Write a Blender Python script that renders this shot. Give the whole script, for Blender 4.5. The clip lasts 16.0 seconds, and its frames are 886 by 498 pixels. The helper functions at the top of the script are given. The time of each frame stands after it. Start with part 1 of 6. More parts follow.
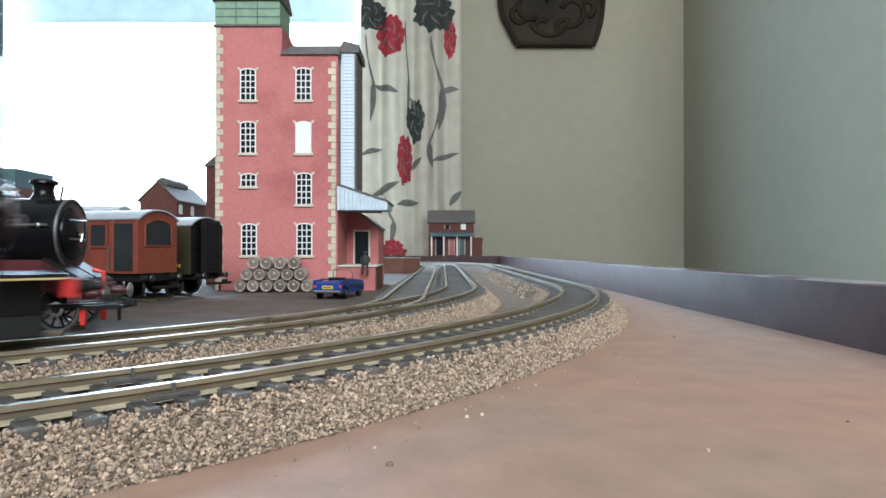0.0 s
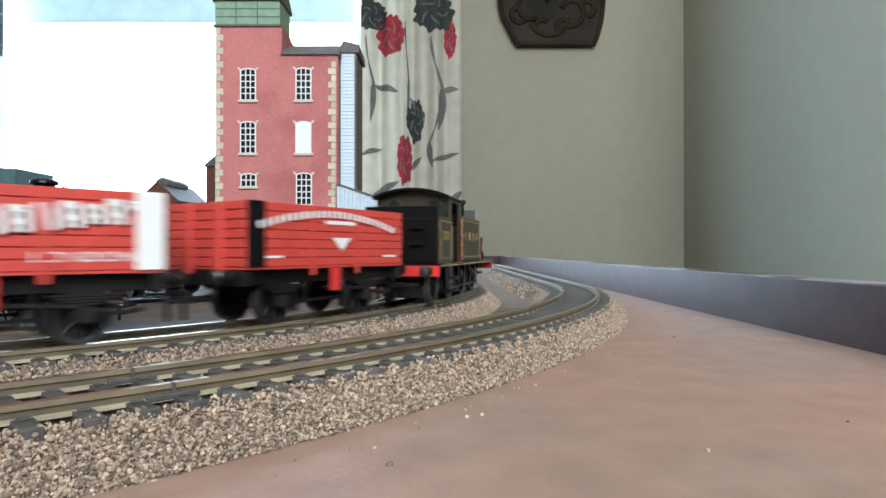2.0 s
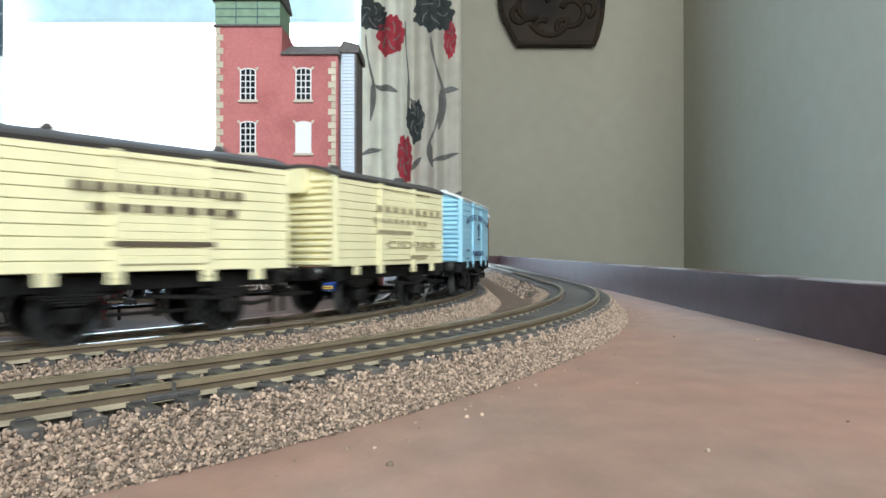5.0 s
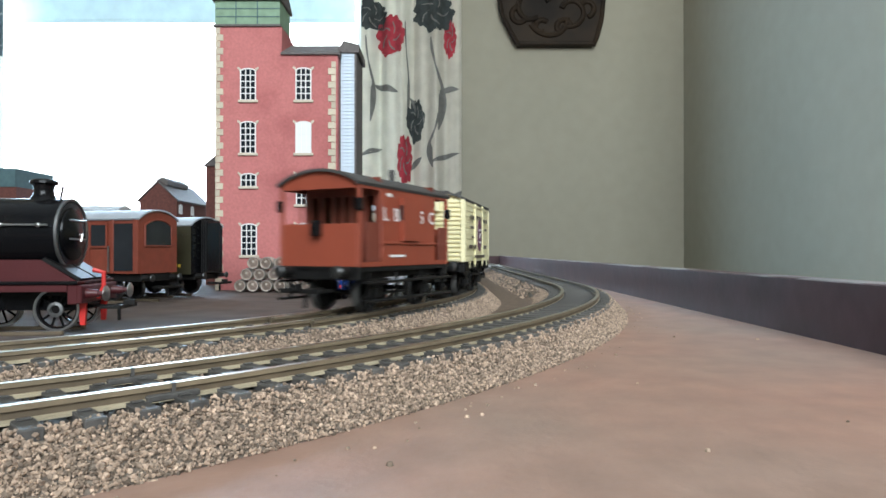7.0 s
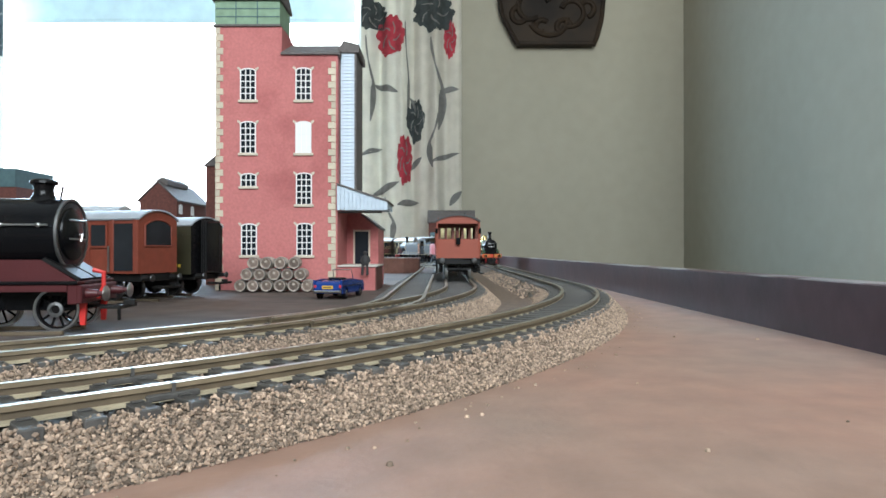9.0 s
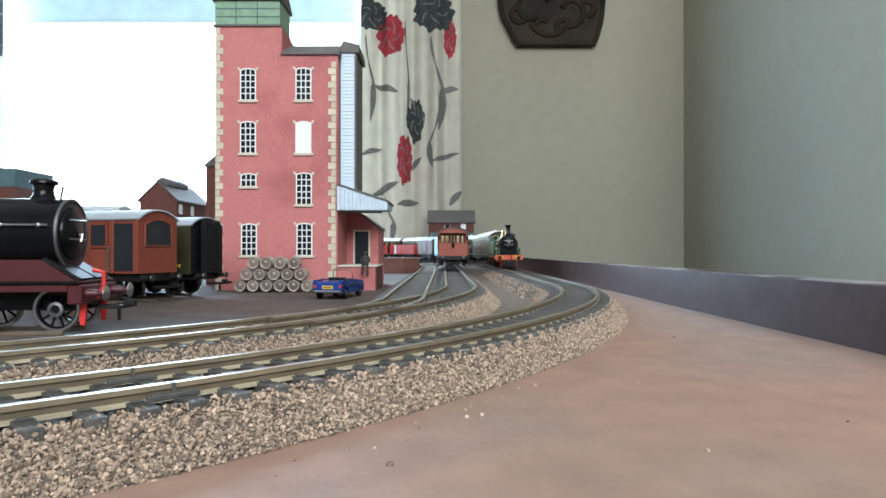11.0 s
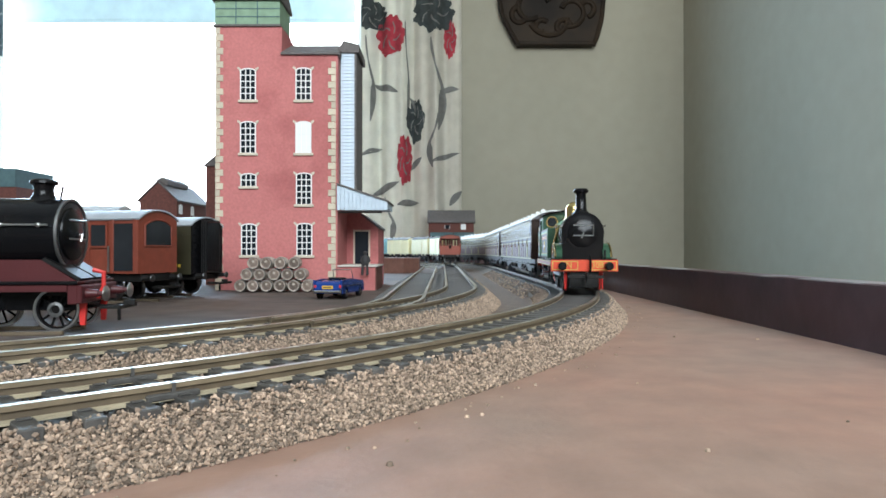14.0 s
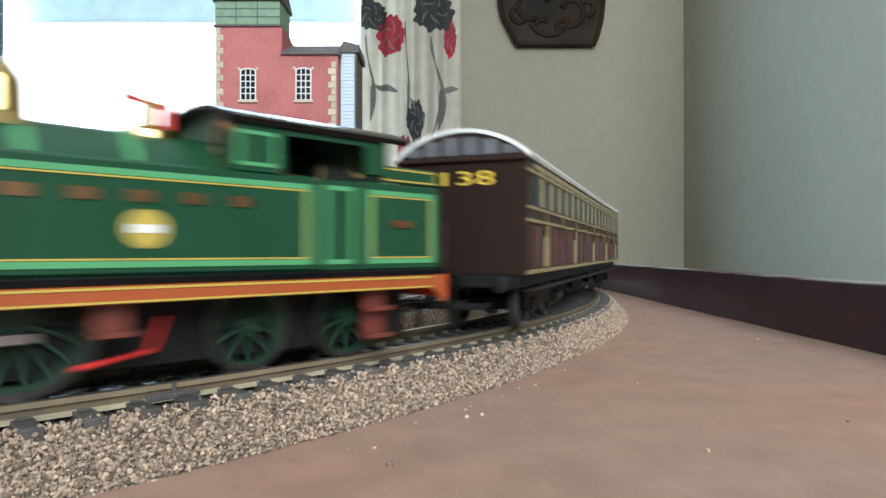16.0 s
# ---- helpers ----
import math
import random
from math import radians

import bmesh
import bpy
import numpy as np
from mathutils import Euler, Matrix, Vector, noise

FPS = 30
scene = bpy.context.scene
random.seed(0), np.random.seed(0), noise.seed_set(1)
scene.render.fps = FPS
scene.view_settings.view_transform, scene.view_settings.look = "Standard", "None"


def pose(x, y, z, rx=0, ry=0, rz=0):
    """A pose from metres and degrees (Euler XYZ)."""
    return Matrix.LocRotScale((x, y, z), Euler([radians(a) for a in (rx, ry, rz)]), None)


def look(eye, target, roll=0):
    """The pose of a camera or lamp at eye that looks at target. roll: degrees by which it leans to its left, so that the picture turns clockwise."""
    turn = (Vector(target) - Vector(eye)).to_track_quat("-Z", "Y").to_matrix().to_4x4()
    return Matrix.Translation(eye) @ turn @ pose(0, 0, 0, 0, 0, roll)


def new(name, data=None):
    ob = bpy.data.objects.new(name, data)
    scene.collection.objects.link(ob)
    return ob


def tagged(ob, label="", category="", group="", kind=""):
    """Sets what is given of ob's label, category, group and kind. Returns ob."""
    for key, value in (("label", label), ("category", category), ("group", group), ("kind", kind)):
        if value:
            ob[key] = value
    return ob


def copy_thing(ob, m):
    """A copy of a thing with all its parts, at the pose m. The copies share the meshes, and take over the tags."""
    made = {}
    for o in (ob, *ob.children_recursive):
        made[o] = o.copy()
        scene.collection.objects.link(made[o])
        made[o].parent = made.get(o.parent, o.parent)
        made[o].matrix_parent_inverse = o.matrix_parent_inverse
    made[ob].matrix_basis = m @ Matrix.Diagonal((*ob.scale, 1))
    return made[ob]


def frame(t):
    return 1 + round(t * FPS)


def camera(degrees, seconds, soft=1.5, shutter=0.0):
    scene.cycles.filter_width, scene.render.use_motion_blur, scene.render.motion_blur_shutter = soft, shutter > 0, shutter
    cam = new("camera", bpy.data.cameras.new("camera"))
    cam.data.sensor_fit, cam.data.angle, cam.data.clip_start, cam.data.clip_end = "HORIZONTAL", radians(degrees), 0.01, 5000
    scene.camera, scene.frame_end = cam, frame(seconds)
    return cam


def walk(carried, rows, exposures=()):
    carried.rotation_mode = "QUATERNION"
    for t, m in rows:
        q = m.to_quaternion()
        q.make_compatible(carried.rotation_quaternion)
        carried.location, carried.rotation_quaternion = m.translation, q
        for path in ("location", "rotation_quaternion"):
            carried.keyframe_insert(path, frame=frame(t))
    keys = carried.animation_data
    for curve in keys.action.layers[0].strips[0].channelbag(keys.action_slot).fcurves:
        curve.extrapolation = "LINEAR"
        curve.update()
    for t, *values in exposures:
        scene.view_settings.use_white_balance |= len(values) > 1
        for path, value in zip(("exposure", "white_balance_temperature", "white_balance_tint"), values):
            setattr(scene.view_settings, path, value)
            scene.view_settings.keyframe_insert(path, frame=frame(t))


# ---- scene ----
# Model railway on a board in a room, OO scale. Plan numbers are millimetres, turned into metres by S.
S = 0.001
EYE_Z = 29.6
RAIL_Z = 9.8

LENS = 1130.0  # focal length in picture widths of 1568
cam = camera(69.52, 16.0, soft=1.6, shutter=0.7)
CAM_POSE = look((0, 0, EYE_Z * S), (0, 1.0, EYE_Z * S + 0.00407), 0.0)
walk(cam, [(0.0, CAM_POSE), (16.0, CAM_POSE)], exposures=[(0.0, 0.9), (16.0, 0.9)])

# ---- world and light ----
world = bpy.data.worlds.new("sky")
scene.world = world
world.use_nodes = True
wn = world.node_tree
sky = wn.nodes.new("ShaderNodeTexSky")
sky.sky_type = "NISHITA"
sky.sun_disc = False
sky.sun_elevation = radians(38)
sky.sun_rotation = radians(200)
wn.nodes["Background"].inputs["Strength"].default_value = 0.15
wn.links.new(sky.outputs["Color"], wn.nodes["Background"].inputs["Color"])


def window_lamp(name, x, y, z, sx, sz, rz, watts, colour):
    lamp = bpy.data.lights.new(name, "AREA")
    lamp.shape, lamp.size, lamp.size_y = "RECTANGLE", sx, sz
    lamp.energy, lamp.color = watts, colour
    ob = new(name, lamp)
    ob.matrix_basis = pose(x, y, z, 90, 0, rz)
    return ob


# daylight of the window behind the layout; unseen fill window added behind the camera
window_lamp("window_daylight", -0.95, 1.665, 0.48, 1.7, 0.9, 180, 31, (0.48, 0.73, 1.0))
window_lamp("side_window_daylight", 0.4, -1.17, 1.0, 1.5, 1.0, 0, 29.5, (0.87, 0.965, 1.0))

# ---- materials ----


def mat(name, colour, rough=0.6, metal=0.0, vary=0.12, scale=60.0, bump=0.0, bump_scale=400.0, spec=0.5, second=None, mix_scale=9.0,
        mix=(0.4, 0.65), rand=0.0, island=False, coat=0.0):
    """A surface with grain at one scale, stains at a coarser one and fine relief. Scales are per metre."""
    m = bpy.data.materials.new(name)
    m.use_nodes = True
    t = m.node_tree
    n, link = t.nodes, t.links
    b = n["Principled BSDF"]
    b.inputs["Roughness"].default_value = rough
    b.inputs["Metallic"].default_value = metal
    b.inputs["Specular IOR Level"].default_value = spec
    b.inputs["Coat Weight"].default_value = coat
    co = n.new("ShaderNodeTexCoord")
    grain = n.new("ShaderNodeTexNoise")
    grain.inputs["Scale"].default_value = scale
    grain.inputs["Detail"].default_value = 6
    link.new(co.outputs["Object"], grain.inputs["Vector"])
    ramp = n.new("ShaderNodeMapRange")
    ramp.inputs["From Min"].default_value, ramp.inputs["From Max"].default_value = 0.3, 0.7
    ramp.inputs["To Min"].default_value, ramp.inputs["To Max"].default_value = 1 - vary, 1 + vary
    link.new(grain.outputs["Fac"], ramp.inputs["Value"])
    base = n.new("ShaderNodeMix")
    base.data_type = "RGBA"
    base.inputs["A"].default_value = (*colour, 1)
    base.inputs["B"].default_value = (*(second or colour), 1)
    stain = n.new("ShaderNodeTexNoise")
    stain.inputs["Scale"].default_value = mix_scale
    stain.inputs["Detail"].default_value = 4
    link.new(co.outputs["Object"], stain.inputs["Vector"])
    sr = n.new("ShaderNodeMapRange")
    sr.inputs["From Min"].default_value, sr.inputs["From Max"].default_value = mix
    link.new(stain.outputs["Fac"], sr.inputs["Value"])
    link.new(sr.outputs["Result"], base.inputs["Factor"])
    hsv = n.new("ShaderNodeHueSaturation")
    link.new(base.outputs["Result"], hsv.inputs["Color"])
    value = ramp.outputs["Result"]
    if rand:
        if island:
            src = n.new("ShaderNodeNewGeometry").outputs["Random Per Island"]
        else:
            src = n.new("ShaderNodeObjectInfo").outputs["Random"]
        rr = n.new("ShaderNodeMapRange")
        rr.inputs["To Min"].default_value, rr.inputs["To Max"].default_value = 1 - rand, 1 + rand
        link.new(src, rr.inputs["Value"])
        mul = n.new("ShaderNodeMath")
        mul.operation = "MULTIPLY"
        link.new(value, mul.inputs[0])
        link.new(rr.outputs["Result"], mul.inputs[1])
        value = mul.outputs["Value"]
    link.new(value, hsv.inputs["Value"])
    link.new(hsv.outputs["Color"], b.inputs["Base Color"])
    if bump:
        bn = n.new("ShaderNodeTexNoise")
        bn.inputs["Scale"].default_value = bump_scale
        bn.inputs["Detail"].default_value = 4
        link.new(co.outputs["Object"], bn.inputs["Vector"])
        bu = n.new("ShaderNodeBump")
        bu.inputs["Strength"].default_value = bump
        bu.inputs["Distance"].default_value = 0.0004
        link.new(bn.outputs["Fac"], bu.inputs["Height"])
        link.new(bu.outputs["Normal"], b.inputs["Normal"])
    return m


def glow(name, colour, strength):
    m = bpy.data.materials.new(name)
    m.use_nodes = True
    b = m.node_tree.nodes["Principled BSDF"]
    b.inputs["Base Color"].default_value = (*colour, 1)
    b.inputs["Emission Color"].default_value = (*colour, 1)
    b.inputs["Emission Strength"].default_value = strength
    return m


BOARD = mat("brown_board_paint", (0.38, 0.215, 0.16), 0.46, vary=0.13, scale=90, bump=0.3, bump_scale=420, second=(0.31, 0.22, 0.175), mix_scale=13, mix=(0.35, 0.7))
YARD = mat("yard_paint", (0.13, 0.095, 0.08), 0.8, spec=0.25, vary=0.2, scale=60, bump=0.3, bump_scale=500, second=(0.09, 0.075, 0.068), mix_scale=14)
PARAPET = mat("maroon_parapet_paint", (0.06, 0.026, 0.027), 0.4, spec=0.22, vary=0.22, scale=50, bump=0.35, bump_scale=160, second=(0.05, 0.03, 0.036), mix_scale=12)
PARAPET_EDGE = mat("worn_parapet_edge", (0.3, 0.27, 0.27), 0.45, vary=0.4, scale=90, bump=0.4, bump_scale=220, second=(0.09, 0.04, 0.04), mix_scale=25, mix=(0.45, 0.55))
WALL_CREAM = mat("cream_wall_paint", (0.33, 0.305, 0.24), 0.85, vary=0.03, scale=30, bump=0.2, bump_scale=120, second=(0.31, 0.287, 0.225), mix_scale=2)
CEIL = mat("white_ceiling_paint", (0.75, 0.74, 0.7), 0.9, vary=0.03, scale=20)
CARPET = mat("beige_carpet", (0.3, 0.25, 0.19), 0.95, vary=0.2, scale=300, bump=0.5, bump_scale=700)
WHITE_FRAME = mat("white_window_paint", (0.78, 0.78, 0.76), 0.35, vary=0.04, scale=30)


def thin_cloth(name, colour, through_share):
    """Cloth that lets part of the light through."""
    m = mat(name, colour, 0.9, vary=0.12, scale=25)
    n, link = m.node_tree.nodes, m.node_tree.links
    tr, mx = n.new("ShaderNodeBsdfTranslucent"), n.new("ShaderNodeMixShader")
    tr.inputs["Color"].default_value = (*colour, 1)
    mx.inputs["Fac"].default_value = through_share
    link.new(n["Principled BSDF"].outputs["BSDF"], mx.inputs[1])
    link.new(tr.outputs["BSDF"], mx.inputs[2])
    link.new(mx.outputs["Shader"], n["Material Output"].inputs["Surface"])
    return m


BLIND = thin_cloth("pale_blue_blind_cloth", (0.7, 0.85, 0.9), 0.34)
RAIL = mat("nickel_silver_rail", (0.45, 0.41, 0.34), 0.4, 1.0, vary=0.1, scale=120, bump=0.1, bump_scale=900, second=(0.5, 0.45, 0.36), mix_scale=30)
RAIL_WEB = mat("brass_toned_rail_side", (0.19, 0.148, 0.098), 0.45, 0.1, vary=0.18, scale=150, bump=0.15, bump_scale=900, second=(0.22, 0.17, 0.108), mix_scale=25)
# Rail tones that carry shade and highlight.
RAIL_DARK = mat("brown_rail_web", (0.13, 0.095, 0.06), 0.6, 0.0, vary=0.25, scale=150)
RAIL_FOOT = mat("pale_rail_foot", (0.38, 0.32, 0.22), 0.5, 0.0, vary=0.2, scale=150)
GAP_SHADE = mat("dark_gap_between_sleepers", (0.038, 0.029, 0.022), 0.8, vary=0.4, scale=500, bump=0.6, bump_scale=800)
SLEEPER = mat("black_sleeper_plastic", (0.078, 0.073, 0.068), 0.5, vary=0.3, scale=400, bump=0.3, bump_scale=900, rand=0.25)
STONE = mat("grey_brown_ballast", (0.34, 0.25, 0.185), 0.85, vary=0.35, scale=900, rand=0.62, island=True)
# Darker than the loose stones, for the shaded gaps between them.
BALLAST_BED = mat("glued_ballast_bed", (0.15, 0.12, 0.095), 0.95, vary=0.5, scale=700, bump=1.0, bump_scale=900)
DIRT = mat("brown_track_dirt", (0.15, 0.105, 0.075), 0.8, vary=0.25, scale=300, bump=0.6, bump_scale=700)

# ---- mesh tools, in millimetres ----


class Geo:
    def __init__(self):
        self.v, self.f, self.m = [], [], []

    def add(self, verts, faces, slot=0):
        o = len(self.v)
        self.v += [tuple(p) for p in verts]
        self.f += [tuple(i + o for i in q) for q in faces]
        self.m += [slot] * len(faces)
        return self

    def box(self, x0, x1, y0, y1, z0, z1, c=0.0, slot=0):
        """A box, its edges cut by c."""
        x0, x1, y0, y1, z0, z1 = min(x0, x1), max(x0, x1), min(y0, y1), max(y0, y1), min(z0, z1), max(z0, z1)
        c = min(c, (x1 - x0) * 0.45, (y1 - y0) * 0.45, (z1 - z0) * 0.45)
        if c <= 0:
            v = [(x, y, z) for x in (x0, x1) for y in (y0, y1) for z in (z0, z1)]
            return self.add(v, [(0, 1, 3, 2), (4, 6, 7, 5), (0, 4, 5, 1), (2, 3, 7, 6), (0, 2, 6, 4), (1, 5, 7, 3)], slot)
        v, idx = [], {}
        for ix, x in ((0, x0), (1, x1)):
            for iy, y in ((0, y0), (1, y1)):
                for iz, z in ((0, z0), (1, z1)):
                    sx, sy, sz = (c if ix == 0 else -c), (c if iy == 0 else -c), (c if iz == 0 else -c)
                    for ax, p in ((0, (x, y + sy, z + sz)), (1, (x + sx, y, z + sz)), (2, (x + sx, y + sy, z))):
                        idx[ix, iy, iz, ax] = len(v)
                        v.append(p)
        f = []
        for i in (0, 1):
            for ax, order in ((0, [(i, 0, 0), (i, 0, 1), (i, 1, 1), (i, 1, 0)]), (1, [(0, i, 0), (1, i, 0), (1, i, 1), (0, i, 1)]), (2, [(0, 0, i), (0, 1, i), (1, 1, i), (1, 0, i)])):
                q = [idx[k[0], k[1], k[2], ax] for k in order]
                f.append(q if i == 0 else q[::-1])
        for a in (0, 1):
            for b in (0, 1):
                f.append([idx[a, b, 0, 0], idx[a, b, 1, 0], idx[a, b, 1, 1], idx[a, b, 0, 1]])
                f.append([idx[a, 0, b, 0], idx[a, 1, b, 0], idx[a, 1, b, 2], idx[a, 0, b, 2]])
                f.append([idx[0, a, b, 1], idx[1, a, b, 1], idx[1, a, b, 2], idx[0, a, b, 2]])
                for d in (0, 1):
                    f.append([idx[a, b, d, 0], idx[a, b, d, 1], idx[a, b, d, 2]])
        return self.add(v, f, slot)

    def lathe(self, profile, n=20, at=(0, 0, 0), axis="z", slot=0, scale=(1, 1), cap=True):
        """Profile of (radius, height) turned round an axis through at."""
        v, f = [], []
        for r, h in profile:
            for i in range(n):
                a = 2 * math.pi * i / n
                p, q = r * math.cos(a) * scale[0], r * math.sin(a) * scale[1]
                w = {"z": (p, q, h), "x": (h, p, q), "y": (p, h, q)}[axis]
                v.append((w[0] + at[0], w[1] + at[1], w[2] + at[2]))
        for k in range(len(profile) - 1):
            for i in range(n):
                j = (i + 1) % n
                f.append((k * n + i, k * n + j, k * n + n + j, k * n + n + i))
        if cap and profile[0][0] > 0.001:
            f.append(tuple(range(n))[::-1])
        if cap and profile[-1][0] > 0.001:
            f.append(tuple((len(profile) - 1) * n + i for i in range(n)))
        return self.add(v, f, slot)

    def cyl(self, p0, p1, r, n=12, r1=None, slot=0):
        a, b = Vector(p0), Vector(p1)
        d = (b - a).normalized()
        u = d.cross(Vector((0, 0, 1)) if abs(d.z) < 0.9 else Vector((1, 0, 0))).normalized()
        w = d.cross(u)
        r1 = r if r1 is None else r1
        v = []
        for c, rr in ((a, r), (b, r1)):
            for i in range(n):
                t = 2 * math.pi * i / n
                v.append(c + u * (rr * math.cos(t)) + w * (rr * math.sin(t)))
        f = [(i, (i + 1) % n, n + (i + 1) % n, n + i) for i in range(n)] + [tuple(range(n))[::-1], tuple(range(n, 2 * n))]
        return self.add(v, f, slot)

    def prism(self, pts, a0, a1, axis="y", slot=0):
        """A flat outline pushed along an axis: 'y' takes (x, z), 'x' takes (y, z), 'z' takes (x, y)."""
        n = len(pts)
        make = {"y": lambda p, a: (p[0], a, p[1]), "x": lambda p, a: (a, p[0], p[1]), "z": lambda p, a: (p[0], p[1], a)}[axis]
        v = [make(p, a0) for p in pts] + [make(p, a1) for p in pts]
        f = [(i, (i + 1) % n, n + (i + 1) % n, n + i) for i in range(n)] + [tuple(range(n))[::-1], tuple(range(n, 2 * n))]
        return self.add(v, f, slot)

    def tube(self, pts, r, n=8, slot=0):
        """A round bar bent along points."""
        p = [Vector(q) for q in pts]
        v, f = [], []
        side = None
        for i, c in enumerate(p):
            d = (p[min(i + 1, len(p) - 1)] - p[max(i - 1, 0)]).normalized()
            ref = side if side is not None and abs(side.dot(d)) < 0.95 else (Vector((0, 0, 1)) if abs(d.z) < 0.9 else Vector((1, 0, 0)))
            u = (ref - d * ref.dot(d)).normalized()
            side = u
            w = d.cross(u)
            for k in range(n):
                a = 2 * math.pi * k / n
                v.append(c + u * (r * math.cos(a)) + w * (r * math.sin(a)))
        for i in range(len(p) - 1):
            f += [(i * n + k, i * n + (k + 1) % n, i * n + n + (k + 1) % n, i * n + n + k) for k in range(n)]
        f += [tuple(range(n))[::-1], tuple((len(p) - 1) * n + k for k in range(n))]
        return self.add(v, f, slot)

    def sweep(self, section, path, slot=0, closed=True):
        """A section of (out, up) carried along path rows of (x, y, heading)."""
        v, f, n = [], [], len(section)
        for x, y, h in path:
            for o, z in section:
                v.append((x + o * math.sin(h), y - o * math.cos(h), z))
        for k in range(len(path) - 1):
            for i in range(n if closed else n - 1):
                j = (i + 1) % n
                f.append((k * n + i, k * n + j, k * n + n + j, k * n + n + i))
        if closed:
            f += [tuple(range(n))[::-1], tuple(range((len(path) - 1) * n, len(path) * n))]
        return self.add(v, f, slot)

    def mesh(self, name, mats, smooth=False):
        me = bpy.data.meshes.new(name)
        me.from_pydata([(x * S, y * S, z * S) for x, y, z in self.v], [], self.f)
        for m in (mats if isinstance(mats, (list, tuple)) else [mats]):
            me.materials.append(m)
        if isinstance(mats, (list, tuple)) and len(mats) > 1:
            me.polygons.foreach_set("material_index", self.m)
        bm = bmesh.new()
        bm.from_mesh(me)
        bmesh.ops.recalc_face_normals(bm, faces=bm.faces)
        bm.to_mesh(me)
        bm.free()
        if smooth:
            me.shade_smooth()
            me.set_sharp_from_angle(angle=radians(38))
        return me


def part(name, geo, material, parent=None, label="", at=None, smooth=False):
    ob = new(name, geo.mesh(name, material, smooth))
    ob.parent = parent
    if at is not None:
        ob.matrix_basis = at
    if label:
        ob["label"] = label
    return ob


def thing(name, label, category, at=None, group="", kind=""):
    ob = new(name)
    ob.empty_display_size = 0.01
    if at is not None:
        ob.matrix_basis = at
    return tagged(ob, label, category, group, kind)


def at_mm(x, y, z, rz=0, rx=0, ry=0):
    return pose(x * S, y * S, z * S, rx, ry, rz)


def words(name, text, size, material, parent, m, label="", width=None, depth=0.08):
    """Raised lettering; m places its left end, text running along x, standing in z."""
    cu = bpy.data.curves.new(name, "FONT")
    cu.body, cu.size, cu.extrude, cu.align_x, cu.align_y = text, size * S, depth * S, "CENTER", "CENTER"
    tmp = bpy.data.objects.new(name, cu)
    me = bpy.data.meshes.new_from_object(tmp)
    bpy.data.objects.remove(tmp)
    me.materials.clear()
    me.materials.append(material)
    if width:
        xs = [v.co.x for v in me.vertices]
        k = width * S / max(max(xs) - min(xs), 1e-6)
        for v in me.vertices:
            v.co.x *= k
    ob = new(name, me)
    ob.parent = parent
    ob.matrix_basis = m @ pose(0, 0, 0, 90, 0, 0)
    if label:
        ob["label"] = label
    return ob


# ---- the two running lines ----
INNER = (357.4, -346.8, 384.2, 985.0)
OUTER = (424.2, -347.6, 402.5, 985.0)


def line_at(s, line):
    """The place and heading at s along a line; s is 0 where its first curve begins."""
    r, cx, cy, yb = line
    q = r * math.pi / 2
    run = yb - cy
    if s < 0:
        return cx + s, cy - r, 0.0
    if s < q:
        return cx + r * math.sin(s / r), cy - r * math.cos(s / r), s / r
    if s < q + run:
        return cx + r, cy + s - q, math.pi / 2
    if s < 2 * q + run:
        a = (s - q - run) / r
        return cx + r * math.cos(a), yb + r * math.sin(a), math.pi / 2 + a
    return cx - (s - 2 * q - run), yb + r, math.pi


def path_rows(line, s0, s1, step):
    n = max(2, int((s1 - s0) / step) + 1)
    return [line_at(s0 + (s1 - s0) * i / (n - 1), line) for i in range(n)]

# ---- room ----
ROOM_X0, ROOM_X1, ROOM_Y0, ROOM_Y1, ROOM_Z0, ROOM_Z1 = -2400, 630, -1200, 1670, -760, 2360
WIN_X0, WIN_X1, WIN_Z0, WIN_Z1 = -1850, -190, 18, 920


